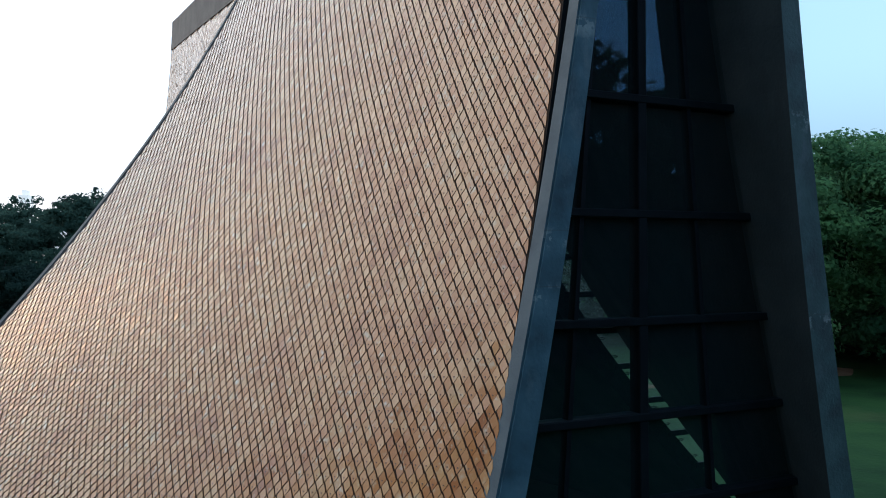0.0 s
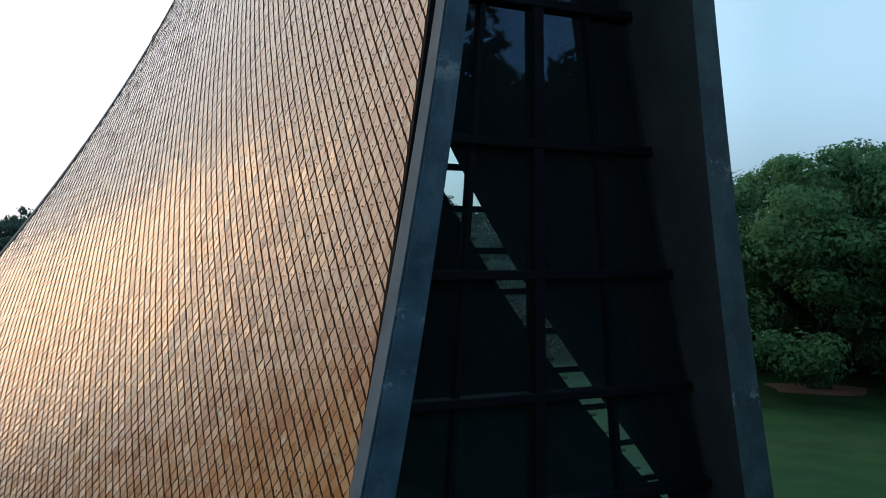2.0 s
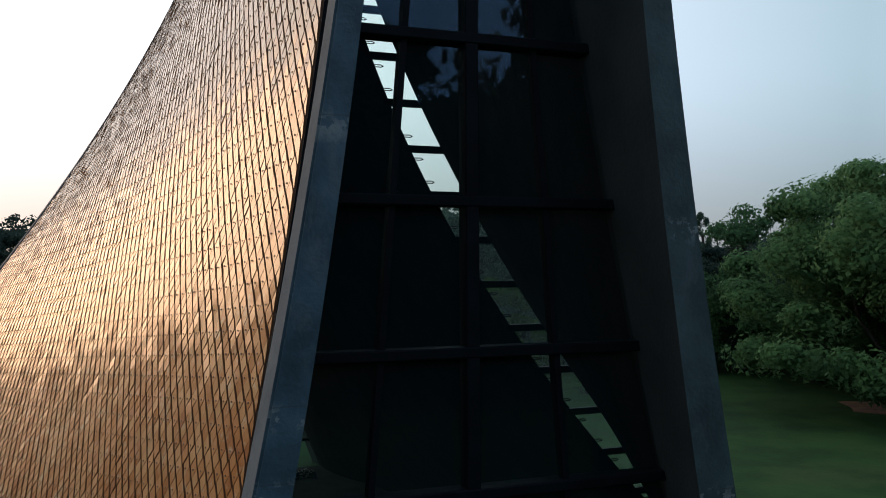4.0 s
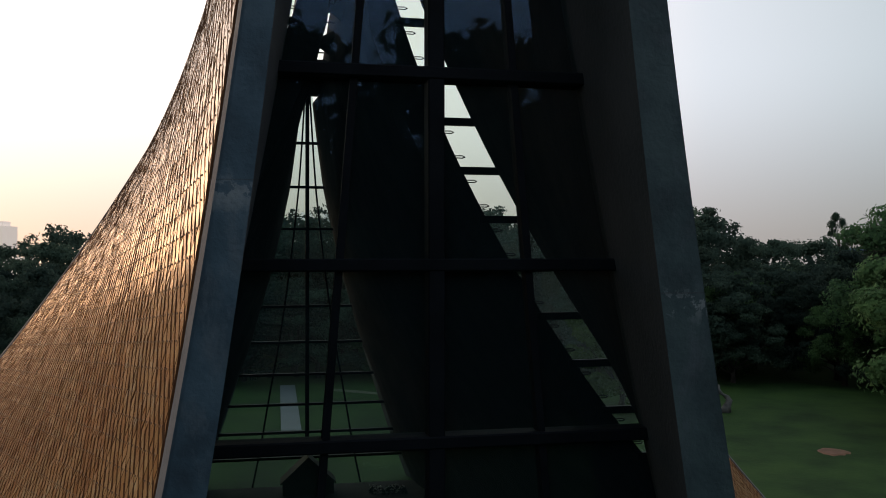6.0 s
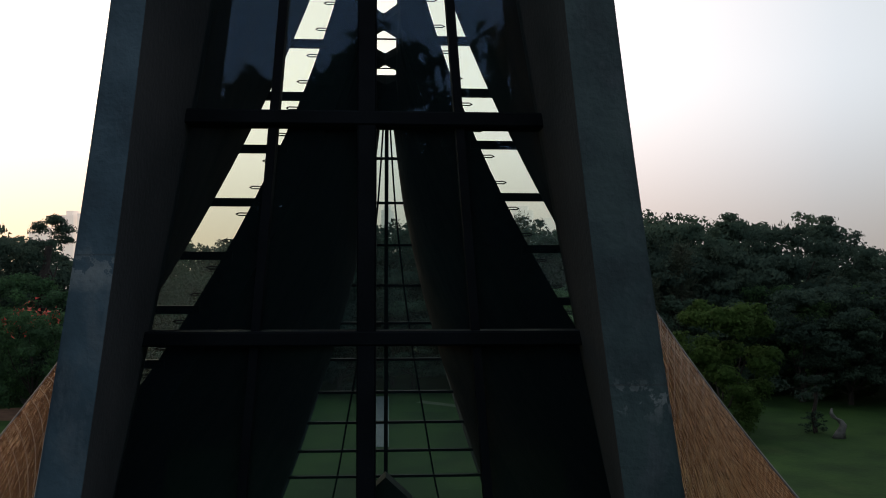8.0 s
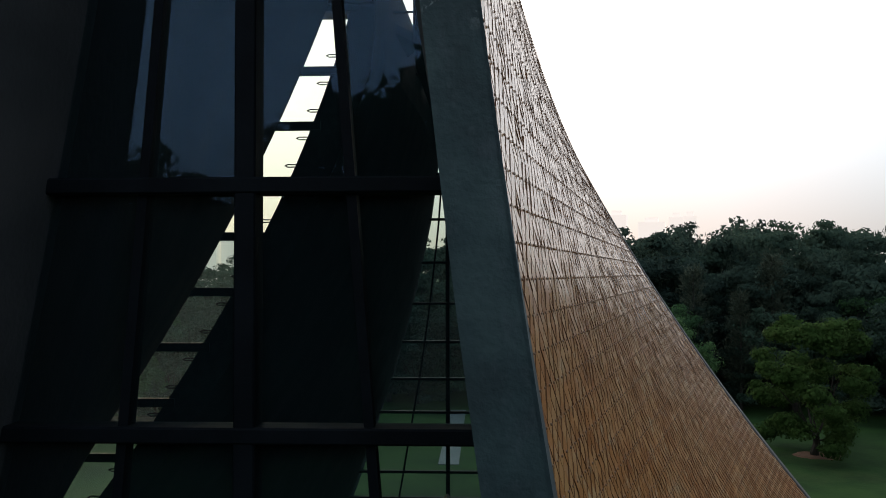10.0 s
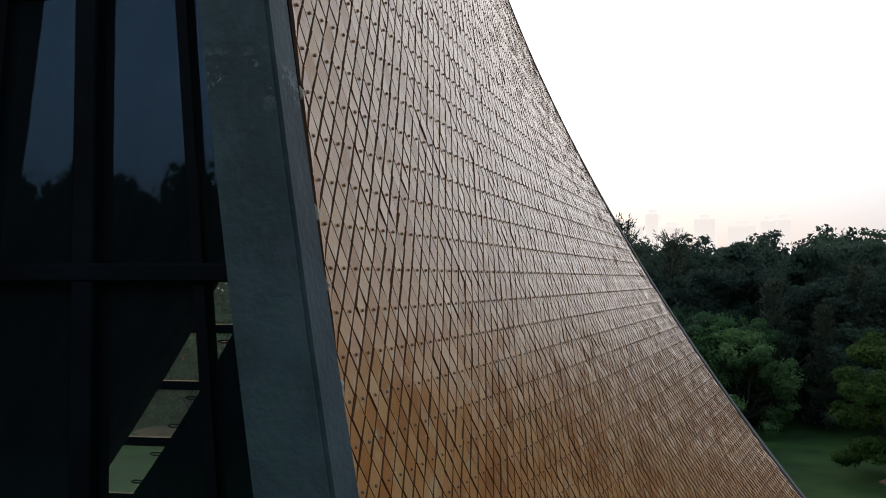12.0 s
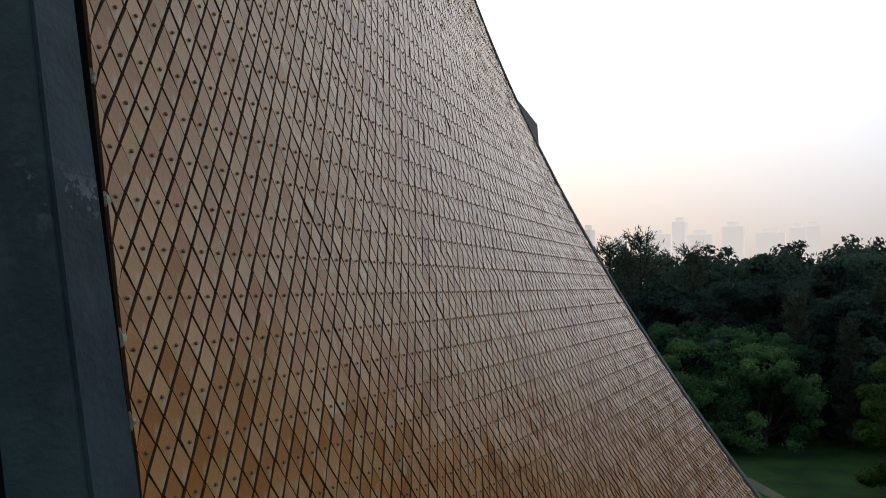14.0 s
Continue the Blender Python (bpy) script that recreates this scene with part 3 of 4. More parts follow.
for side in (-1, 1):
    sites = tile_sites(front_x, side, -0.657 if side < 0 else -0.709, SLOT - 0.13, 1.6 + (0.046 if side < 0 else 0.02), drop=0.09 if side < 0 else 0.0)
    if side > 0:
        single = [q for q in sites if -0.68 < q[1] < 0.62 and 9.2 < q[2] < 11.5]
        sites = [q for q in sites if q not in set(single)]
    part("tile_field", tile_field("tiles", front_x, side, sites, 3 + side), shells["front", side], "weathered brown glazed diamond tiles", kind="stuff")
    part("pin_field", knob_field("pins", front_x, side, [s for s in sites if s[0] % 2 == 0 and s[1] > EDGE_Y[side] + 0.025]), shells["front", side], "small dark pins on the tiles", kind="stuff")
    sites = tile_sites(REAR[side], side, 15.0, TIP_FAR - 0.2, 11.0, flip=True)
    part("tile_field", tile_field("tiles", REAR[side], side, sites, 8 + side), shells["rear", side], "weathered brown glazed diamond tiles", kind="stuff")


def mortar_patch(side, z0, length, seed):
    """A ragged crumb of mortar along the edge of the tiles."""
    r = random.Random(seed)
    n = max(4, int(length / 0.02))
    secs = []
    for k in range(n + 1):
        z, swell = z0 + length * k / n, math.sin(math.pi * k / n)
        y1, h = EDGE_Y[side] + 0.003 + swell * abs(r.gauss(0.01, 0.009)), 0.004 + swell * r.uniform(0.006, 0.014)
        secs.append([(side * (front_x(y, z) + k2), y, z) for y, k2 in ((EDGE_Y[side] - 0.006, 0.0), (EDGE_Y[side] - 0.005, h), (y1, h), (y1 + 0.004, 0.0))])
    return sweep_mesh("mortar", secs, MORTAR)


rm = random.Random(12)
z = 7.2
while z < 12.5:
    length = rm.uniform(0.05, 0.2)
    part("mortar_patch", mortar_patch(1, z, length, int(z * 50)), shells["front", 1], "ragged cream crumb of mortar")
    z += length + rm.uniform(0.03, 0.5)


# single tiles where the camera passes nearest
def one_tile(name, knob):
    v = [(p * k, q * k, h + (LEAN[0] * p + LEAN[1] * q) * (h > 0)) for k, h in ((1, 0), (0.985, 0.0125)) for p, q in TILE_BASE.tolist()]
    f = [(4, 5, 6, 7), (0, 1, 5, 4), (1, 2, 6, 5), (2, 3, 7, 6), (3, 0, 4, 7)]
    idx = [0] + [2] * 4
    if knob:
        o = len(v)
        v += [(r * math.cos(math.pi * j / 3), r * math.sin(math.pi * j / 3) - 0.022, h) for r, h in ((0.009, 0.014), (0.008, 0.021)) for j in range(6)] + [(0, -0.022, 0.024)]
        g = [(o + j, o + (j + 1) % 6, o + 6 + (j + 1) % 6, o + 6 + j) for j in range(6)] + [(o + 6 + j, o + 6 + (j + 1) % 6, o + 12) for j in range(6)]
        f += g
        idx += [1] * len(g)
    return mesh_of(name, v, f, [TILE_PIECE, KNOB, EDGE], idx)


one = (one_tile("pinned_tile", True), one_tile("plain_tile", False))
c, u, v, n = tile_frames(front_x, 1, single)
rt = random.Random(9)
for k in range(len(single)):
    t = part("tile", one[int(single[k][0]) % 2], shells["front", 1])
    m = Matrix((u[k], np.cross(n[k], u[k]), n[k])).transposed().to_4x4()
    t.matrix_basis = Matrix.Translation(c[k]) @ m @ pose(0, 0, 0, rt.gauss(0, 1.5), rt.gauss(0, 1.5), 0)

# ---- trees ----
def tree_parts(seed, h, r, clumps, leaves, leaf, low=0.25, mat=None, big=(0.2, 0.36), lobes=0, deep=40, flat=0.8, inner=0.11, dome=False, hug=0.85):
    rng = random.Random(seed)
    bm = bmesh.new()

    def limb(p, q, r0, r1, n=6):
        d = (q - p)
        m = d.to_track_quat("Z", "Y").to_matrix()
        rings = []
        for k in range(4):
            t = k / 3
            c = p.lerp(q, t) + Vector((rng.uniform(-1, 1), rng.uniform(-1, 1), 0)) * (0.06 * d.length * (0 < k < 3))
            rr = r0 + (r1 - r0) * t
            rings.append([bm.verts.new(c + m @ Vector((rr * math.cos(2 * math.pi * j / n), rr * math.sin(2 * math.pi * j / n), 0))) for j in range(n)])
        for a, b in zip(rings, rings[1:]):
            for j in range(n):
                bm.faces.new((a[j], a[(j + 1) % n], b[(j + 1) % n], b[j]))
    fork = Vector((0, 0, h * (low + 0.12)))
    limb(Vector((0, 0, -0.3)), fork, 0.035 * h, 0.022 * h, 8)
    cl = []
    for k in range(clumps):
        ph, u = rng.uniform(0, 2 * math.pi), rng.uniform(0, 1)
        zz = h * (low + (1 - low) * u ** (1.1 if lobes else 0.8))
        prof = math.sqrt(max(0.02, 1 - ((u - 0.42) / 0.62) ** 2))
        rr = r * prof * (0.48 + 0.52 * math.sqrt(rng.random()) if lobes else 0.4 + 0.6 * math.sqrt(rng.random()))
        if dome and k < lobes:
            v = rng.random()
            if k % 6 < 2:               # the broad top of the crown
                rr, zz = r * 0.92 * math.sqrt(v), h * (0.91 - 0.3 * v ** 2 - 0.05 * rng.random() ** 2)
            elif k % 6 == 2:            # its heart
                rr, zz = r * 0.8 * math.sqrt(v), h * (0.76 - 0.2 * v - 0.14 * rng.random())
            else:                       # its skirt
                rr, zz = r * (0.3 + 0.65 * math.sqrt(v)), h * (low + 0.07 + (0.52 - low) * rng.random())
        if lobes and k >= lobes:
            home, size = cl[k % lobes]
            d = (Vector((rng.gauss(0, 1), rng.gauss(0, 1), abs(rng.gauss(0, 0.8)) - 0.1)) + Vector((home.x, home.y, 0)) / r).normalized()
            cl.append((home + d * size * hug, size * rng.uniform(0.4, 0.62)))
        else:
            cl.append((Vector((rr * math.cos(ph), rr * math.sin(ph), zz)), r * rng.uniform(*big)))
    for c, s in (cl[:lobes:7] if lobes else cl[::4]):
        limb(fork * rng.uniform(0.6, 1.0), c * 0.8, 0.009 * h, 0.003 * h, 5)
    wood = bpy.data.meshes.new("trunk")
    bm.to_mesh(wood)
    bm.free()
    wood.materials.append(BARK)
    nr = np.random.default_rng(seed)
    V = []
    for c, s in cl:
        d = nr.normal(size=(leaves, 3))
        d /= np.linalg.norm(d, axis=1)[:, None]
        d[:, 2] = np.abs(d[:, 2]) * 0.9 - 0.25 if not lobes else d[:, 2] * 0.85 + 0.12
        p = np.array(c) + d * (s * nr.uniform(0.65, 1.08, (leaves, 1))) * np.array([1, 1, flat if lobes else 0.85])
        nn = d + nr.normal(0, 0.26, (leaves, 3))
        nn /= np.linalg.norm(nn, axis=1)[:, None]
        t = np.cross(nn, nr.normal(size=(leaves, 3)))
        t /= np.linalg.norm(t, axis=1)[:, None]
        b = np.cross(nn, t)
        sz = leaf * nr.uniform(0.6, 1.3, (leaves, 1))
        for i, j in ((-0.6, -0.3), (0.6, -0.25), (0.1, 0.75)):
            V.append((p + t * sz * i + b * sz * j)[:, None])
    n = len(cl)
    arr = np.concatenate([np.concatenate(V[3 * q:3 * q + 3], 1) for q in range(n)], 0).reshape(-1, 3)
    # leaves deep inside every clump
    mid = np.repeat(np.array([c[:] for c, _ in cl]), deep, 0)
    size = np.repeat(np.array([q for _, q in cl]), deep)[:, None]
    m = len(mid)
    mid = mid + nr.normal(0, 0.24, (m, 3)) * size * np.array([1, 1, flat])
    corner = nr.normal(0, inner, (m, 3, 3)) * size[:, None]
    arr = np.concatenate([arr, (mid[:, None] + corner).reshape(-1, 3)], 0)
    faces = np.arange(len(arr)).reshape(-1, 3)
    crown = mesh_of("crown", arr.tolist(), faces.tolist(), [mat or LEAF])
    return wood, crown


def make_tree(label, *args, **kw):
    wood, crown = tree_parts(*args, **kw)
    t = tagged(new("tree", None), label, "tree", group="park trees")
    part("trunk", wood, t)
    part("crown", crown, t)
    return t


def plant(proto, x, y, s=1.0, turn=0.0, sz=None):
    t = copy_thing(proto, pose(x, y, GROUND, 0, 0, turn))
    t.scale = (s, s, sz or s)
    return t


def feathery_tree(label, seed, h, r, sprays, low=0.12):
    """A slim tree of many thin upswept sprays."""
    rng = np.random.default_rng(seed)
    bm = bmesh.new()
    bmesh.ops.create_cone(bm, cap_ends=False, segments=7, radius1=0.016 * h, radius2=0.003 * h, depth=h * 0.96 + 0.3, matrix=Matrix.Translation((0, 0, h * 0.48 - 0.15)))
    trunk = bpy.data.meshes.new("trunk")
    bm.to_mesh(trunk)
    bm.free()
    trunk.materials.append(BARK)
    V = []
    for _ in range(sprays):
        u, ph = rng.random() ** 0.8, rng.uniform(0, 2 * math.pi)
        length = r * (1.05 - 0.75 * u) * rng.uniform(0.6, 1.15)
        d = np.array([math.cos(ph), math.sin(ph), rng.uniform(0.5, 1.3)])
        a = np.array([0, 0, h * (low + (0.97 - low) * u) - 0.3 * length])
        for k in range(15):
            p = a + d * length * (0.2 + 0.8 * k / 14) + rng.normal(0, 0.09, 3)
            q = d + rng.normal(0, 0.5, 3)
            q *= 0.26 / np.linalg.norm(q)
            w = np.cross(q, rng.normal(size=3))
            w *= 0.035 / np.linalg.norm(w)
            V += [p - w, p + w, p + q]
    t = tagged(new("tree", None), label, "tree", group="park trees")
    part("trunk", trunk, t)
    part("crown", mesh_of("crown", [v.tolist() for v in V], np.arange(len(V)).reshape(-1, 3).tolist(), [FEATHER]), t)
    return t


BROAD, WOODLAND = "broad evergreen tree with dense dark green crown", "dark woodland tree in the hazy park"
broad = [make_tree(BROAD, 11 + k, 14.0, 8.0, 250, 330, 0.2, low=0.04, big=(0.19, 0.29), lobes=80, deep=50, inner=0.09, dome=True, hug=0.6) for k in range(3)]
middle = [make_tree(BROAD, 51 + k, 14.0, 7.0, 150, 120, 0.24, low=0.03, big=(0.2, 0.29), lobes=60, deep=46, dome=True, hug=0.6) for k in range(2)]
wood = [make_tree(WOODLAND, 41 + k, 12.0, 6.6, 135, 95, 0.23, low=0.04, mat=LEAF_DARK, big=(0.16, 0.26), lobes=80, deep=60, flat=0.5, dome=True, hug=0.6) for k in range(2)]
dark = [make_tree(WOODLAND, 31 + k, 12.0, 5.0, 90, 28, 0.3, low=0.04, mat=LEAF_DARK, big=(0.22, 0.34), lobes=40, deep=22, inner=0.16) for k in range(3)]
screen = make_tree("tall dense park tree behind the lawn", 91, 12.0, 5.0, 60, 20, 0.42, low=0.02, mat=LEAF_DARK, big=(0.24, 0.38), lobes=44, deep=44, inner=0.2, dome=True)
slender = make_tree("slender lone tree with a few high tufts above the others", 77, 14.0, 1.8, 16, 240, 0.15, low=0.74, mat=LEAF_DARK, big=(0.35, 0.6))
feathery = [feathery_tree("slim feathery grey-green tree before the darker woods", 61, 10.0, 2.1, 330), feathery_tree("half-bare wispy tree with thin upright twigs", 62, 10.0, 2.6, 150, low=0.5)]
for k, (x, y, turn, top) in enumerate([(17.2, 59.5, 0, 10.6), (23.2, 60.0, 80, 11.6), (20.4, 58.6, 30, 8.8), (44, 50.8, 140, 12.2), (36, 60.5, 60, 9.0), (7.0, 69, 0, 15.6), (11.0, 68.5, 120, 14.3), (4.5, 70, 200, 15.0)]):
    p = feathery[k > 4]
    if k in (0, 5):
        p.matrix_basis = pose(x, y, GROUND, 0, 0, turn)
        p.scale = (top / 10 * 0.95, top / 10 * 0.95, top / 10)
    else:
        p = copy_thing(p, pose(x, y, GROUND, 0, 0, turn))
        p.scale = (top / 10 * 0.95, top / 10 * 0.95, top / 10)
rnd = random.Random(5)
for k, (x, y, s) in enumerate([(39, 31, 1.04), (47, 24, 1.04), (50, 36, 1.08), (43, 42, 1.0), (58, 20, 1.3), (56, 34, 1.25), (62, 6, 1.3)]):
    if k < 3:
        broad[k].matrix_basis = pose(x, y, GROUND, 0, 0, 40 * k)
        broad[k].scale = (s * 1.14, s * 1.14, s)
    else:
        plant(middle[k % 2], x, y, s, 70 * k)
SKYLINE = [(-85, 13), (-60, 13), (-30, 14), (-24, 12), (-22.5, 10.8), (-21, 9.8), (-17.5, 9.2), (-15.5, 10.0), (-14, 11.2), (-9, 12.2), (0, 13.2), (3, 13.6), (12, 14.0), (17, 13.6), (20, 14.0), (23, 14.8), (26, 14.4), (30, 11.5), (33, 10.8), (36, 10), (45, 11.5), (56, 12.5), (60, 16), (85, 16)]
for dist, share in [(66, 0.56), (72, 0.8), (80, 1.0), (94, 1.0)]:
    az = -82.0
    while az < 82:
        x, y = dist * math.sin(radians(az)), dist * math.cos(radians(az)) - 4
        top = float(np.interp(az, [a for a, h in SKYLINE], [h for a, h in SKYLINE])) * share + 0.9
        s = top * (rnd.uniform(0.95, 1.0) if share >= 1 else rnd.uniform(0.86, 1.04))
        leafy = rnd.random() < (0.22 if share < 0.7 else 0.06)
        seen = dist < 92 and -30 < az < 56
        plant((middle if leafy else wood)[rnd.randrange(2)] if seen else dark[rnd.randrange(3)], x + rnd.uniform(-2, 2), y + rnd.uniform(-2, 2), s / (14 if leafy and seen else 12), rnd.uniform(0, 360))
        az += math.degrees(7.0 / dist) * rnd.uniform(0.8, 1.2) * (0.9 if share < 0.7 else 1.05)
# the woods go on behind the last trees
rw = np.random.default_rng(29)
az = rw.uniform(-40, 62, 24000)
top = np.interp(az, [a for a, h in SKYLINE], [h for a, h in SKYLINE]) * 0.95 - 0.7 * np.abs(np.sin(az * 1.9) + np.sin(az * 0.73 + 1)) * 0.6
far = 101 + rw.normal(0, 2.0, len(az))
mid = np.stack([far * np.sin(np.radians(az)), far * np.cos(np.radians(az)) - 4, GROUND + 0.4 + (top - GROUND - 0.4) * rw.random(len(az)) ** 0.7], 1)
leaf = (mid[:, None] + rw.normal(0, 0.36, (len(az), 3, 3))).reshape(-1, 3)
tagged(new("distant_woods", mesh_of("distant_woods", leaf.tolist(), np.arange(len(leaf)).reshape(-1, 3).tolist(), [LEAF_DARK])), "dark woods going on behind the park trees", "woods", kind="stuff")
for k, d in enumerate(dark):
    d.matrix_basis = pose(11 + 7 * k, 59 + 2 * k, GROUND, 0, 0, 50 * k)
    d.scale = (0.62, 0.62, 0.62)
for k in range(18):
    x, y, s = -70 + 8 * k + rnd.uniform(-2, 2), -50 + rnd.uniform(-4, 4), 1.4 * rnd.uniform(0.85, 1.15)
    s *= float(np.interp(x, (-70, -20, -9, 2, 40), (1.0, 1.0, 1.22, 1.36, 1.4)))
    plant(screen, x, y, s, rnd.uniform(0, 360))
for x, y, h, a in [(10, 58, 7.4, 80), (14.4, 57.3, 7.2, 150), (33, 57, 7.5, 220)]:
    plant(middle[int(a) % 2], x, y, h / 14, a)
olive = make_tree("bushy olive-green tree with rounded clumps down to the lawn", 71, 8.0, 3.1, 130, 230, 0.15, low=0.02, mat=OLIVE, big=(0.22, 0.33), lobes=50, deep=60, inner=0.1, dome=True, hug=0.65)
olive.matrix_basis = pose(19.8, 43, GROUND)
plant(slender, 25.2, 42.8, 0.3, 60, 0.23)
for k in range(2):
    middle[k].matrix_basis = pose(30 + 9 * k, 60, GROUND, 0, 0, 40)
    middle[k].scale = (0.6, 0.6, 0.6)
    wood[k].matrix_basis = pose(-6 + 8 * k, 62, GROUND, 0, 0, 90)
    wood[k].scale = (0.62, 0.62, 0.62)
for k in range(12):
    plant(screen, -70 + 12 * k + rnd.uniform(-3, 3), -60, 1.3 * rnd.uniform(0.85, 1.1), rnd.uniform(0, 360))
for k in range(9):
    az = -26 + 1.7 * k
    plant(dark[k % 3], 78 * math.sin(radians(az)), 78 * math.cos(radians(az)) - 4, 0.58 * rnd.uniform(0.85, 1.1), 50 * k)
for k in range(16):
    plant(screen, -68 + 9 * k + rnd.uniform(-2, 2), -45 + rnd.uniform(-2, 2), 0.85 * rnd.uniform(0.85, 1.1), rnd.uniform(0, 360))
for k in range(22):
    plant(screen, -66 + 6 * k + rnd.uniform(-1, 1), -42 + rnd.uniform(-1, 1), 0.55, rnd.uniform(0, 360), 0.4)
for k in range(8):
    az = -20.5 + 0.9 * k
    plant(dark[k % 3], 62 * math.sin(radians(az)), 62 * math.cos(radians(az)) - 4, 0.5 * rnd.uniform(0.85, 1.1), 50 * k)
r0 = random.Random(8)
rows = []
for k in range(60):
    x, h = -110 + 4 * k, r0.uniform(13, 16.5)
    q = [r0.uniform(-1.5, 1.5) for _ in range(3)]
    rows.append([(x, -64, GROUND - 0.2), (x, -63 + q[0], h * 0.5), (x, -65 + q[1], h * 0.9), (x, -67 + q[2], h), (x, -71, h * 0.85), (x, -72, GROUND - 0.2)])
tagged(new("far_woods", sweep_mesh("far_woods", rows, LEAF_DARK, smooth=True)), "dense dark woodland closing the park", "woods", kind="stuff")
plant(wood[0], 15, 80.5, 1.08, 30)
plant(wood[1], 18, 84, 1.1, 130)
screen.matrix_basis = pose(76, -52, GROUND)
slender.matrix_basis = pose(-26.2, 61.5, GROUND, 0, 0, 20)
slender.scale = (0.85, 0.85, 0.95)
plant(slender, 49.5, 63, 0.42, 140, 0.95)

SOIL = material("red_bare_soil", [(0.09, 0.045, 0.028), (0.16, 0.085, 0.05)], 0.95, scale=1.5, bump=0.6, bump_scale=12, stain=((0.04, 0.07, 0.02), 0.8))
for x, y, r0 in [(39, 31, 3.0), (47, 24, 2.6), (19.8, 43, 1.2), (25, 30, 0.8)]:
    ring = [(x + r0 * rnd.uniform(0.75, 1.2) * math.cos(a), y + r0 * rnd.uniform(0.75, 1.2) * math.sin(a)) for a in np.linspace(0, 2 * math.pi, 19)[:-1]]
    bed = new("ground_soil", sweep_mesh("soil", [[(px, py, GROUND) for px, py in ring], [(x + (px - x) * 0.8, y + (py - y) * 0.8, GROUND + 0.05) for px, py in ring]], SOIL))
    tagged(bed, "bare reddish soil showing through the lawn", "soil", kind="structure")

# ---- skylight along the ridge ----
for y0 in (23.15, 18.05, 12.94, 7.83, 2.72):
    web = tagged(new("trim_ridge_tie", None), "concrete tie across the ridge skylight with splayed ends", "beam", kind="structure")
    n = 0.33
    ring = [(-n, y0 - 1.5), (-0.03, y0 - 0.5), (0.03, y0 - 0.5), (n, y0 - 1.5), (n, y0 + 1.5), (0.03, y0 + 0.5), (-0.03, y0 + 0.5), (-n, y0 + 1.5)]
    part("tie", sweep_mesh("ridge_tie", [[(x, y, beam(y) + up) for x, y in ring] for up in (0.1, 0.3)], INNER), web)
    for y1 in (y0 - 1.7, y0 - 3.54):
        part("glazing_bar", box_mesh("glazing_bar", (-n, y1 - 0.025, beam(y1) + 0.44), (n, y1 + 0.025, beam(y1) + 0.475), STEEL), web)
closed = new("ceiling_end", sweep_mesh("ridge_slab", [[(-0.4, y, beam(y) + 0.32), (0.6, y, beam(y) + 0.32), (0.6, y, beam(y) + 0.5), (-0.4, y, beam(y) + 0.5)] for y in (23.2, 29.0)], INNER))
tagged(closed, "concrete slab closing the far end of the ridge, darkened for shade", "ceiling", kind="structure")
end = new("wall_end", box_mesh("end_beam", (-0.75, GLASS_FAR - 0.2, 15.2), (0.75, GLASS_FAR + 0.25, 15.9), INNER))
tagged(end, "concrete end beam under the ridge, darkened for shade", "beam", kind="structure")

# ---- window catches in the slots ----
def catch(z, side, f):
    (ax, ay), (bx, by) = slot_ends(side, z)
    p = Vector((bx, by, z))
    d = Vector((ax - bx, ay - by, 0)).normalized()
    up = Vector((0, 0, 0.018))
    pts = [p - d * 0.05 + up, p + d * 0.12 + up * 1.2, p + d * 0.17, p + d * 0.12 - up * 1.2, p - d * 0.05 - up]
    secs = []
    for q in pts:
        r = 0.011
        secs.append([q + Vector((r * math.cos(t), 0, r * math.sin(t))) + Vector((0, r * math.sin(t + 1), 0)) for t in (0.3, 1.9, 3.4, 5.0)])
    return sweep_mesh("catch", secs, STEEL)


for side, win in slot_windows:
    for z in SLOT_Z[side]:
        for f in (0.28, 0.78):
            part("catch", catch(z + 0.89 * f, side, f), win, "thin looped steel catch")

# ---- inside: dark timber altar housing ----
altar = tagged(new("altar_housing", None), "dark timber altar housing with a gabled top", "altar")
ring = lambda y: [(-1.0, y, GROUND + 0.02), (1.0, y, GROUND + 0.02), (1.0, y, -0.4), (0.0, y, 0.52), (-1.0, y, -0.4)]
part("body", sweep_mesh("housing_body", [ring(27.3), ring(28.2)], WOOD), altar)
for s in (-1, 1):
    part("gable_board", sweep_mesh("gable_board", [[(s * 1.08, 27.25, -0.47), (s * 1.08, 28.25, -0.47), (s * 1.08, 28.25, -0.4), (s * 1.08, 27.25, -0.4)], [(0.0, 27.25, 0.53), (0.0, 28.25, 0.53), (0.0, 28.25, 0.6), (0.0, 27.25, 0.6)]], WOOD), altar)

# ---- past the lawn: a coral tree in bloom, a road, a mulch bed, a shrub ----
flame = plant(middle[1], -23.2, 51.5, 0.46, 40, 0.5)
tagged(flame, "dark green tree with red blossom at its crown", "tree", group="park trees")
rb = np.random.default_rng(17)
_v, _f = [], []
for k in range(80):
    a, q = rb.uniform(0, 2 * math.pi), rb.random() ** 0.5
    c = np.array([2.5 * q * math.cos(a), 2.5 * q * math.sin(a), 7.1 - 1.6 * q ** 1.6 + rb.normal(0, 0.2)])
    for j in range(3):
        p = c + rb.normal(0, 0.13, 3)
        _f.append(tuple(range(len(_v), len(_v) + 3)))
        _v += [(p + rb.normal(0, 0.08, 3)).tolist() for _ in range(3)]
bloom = part("blossom", mesh_of("blossom", _v, _f, [material("red_blossom", [(0.3, 0.03, 0.02), (0.5, 0.07, 0.04)], 0.7, scale=4)]), flame, "red blossom")
bloom.matrix_parent_inverse = Matrix.Identity(4)
bloom.scale = (1 / 0.46, 1 / 0.46, 1 / 0.5)
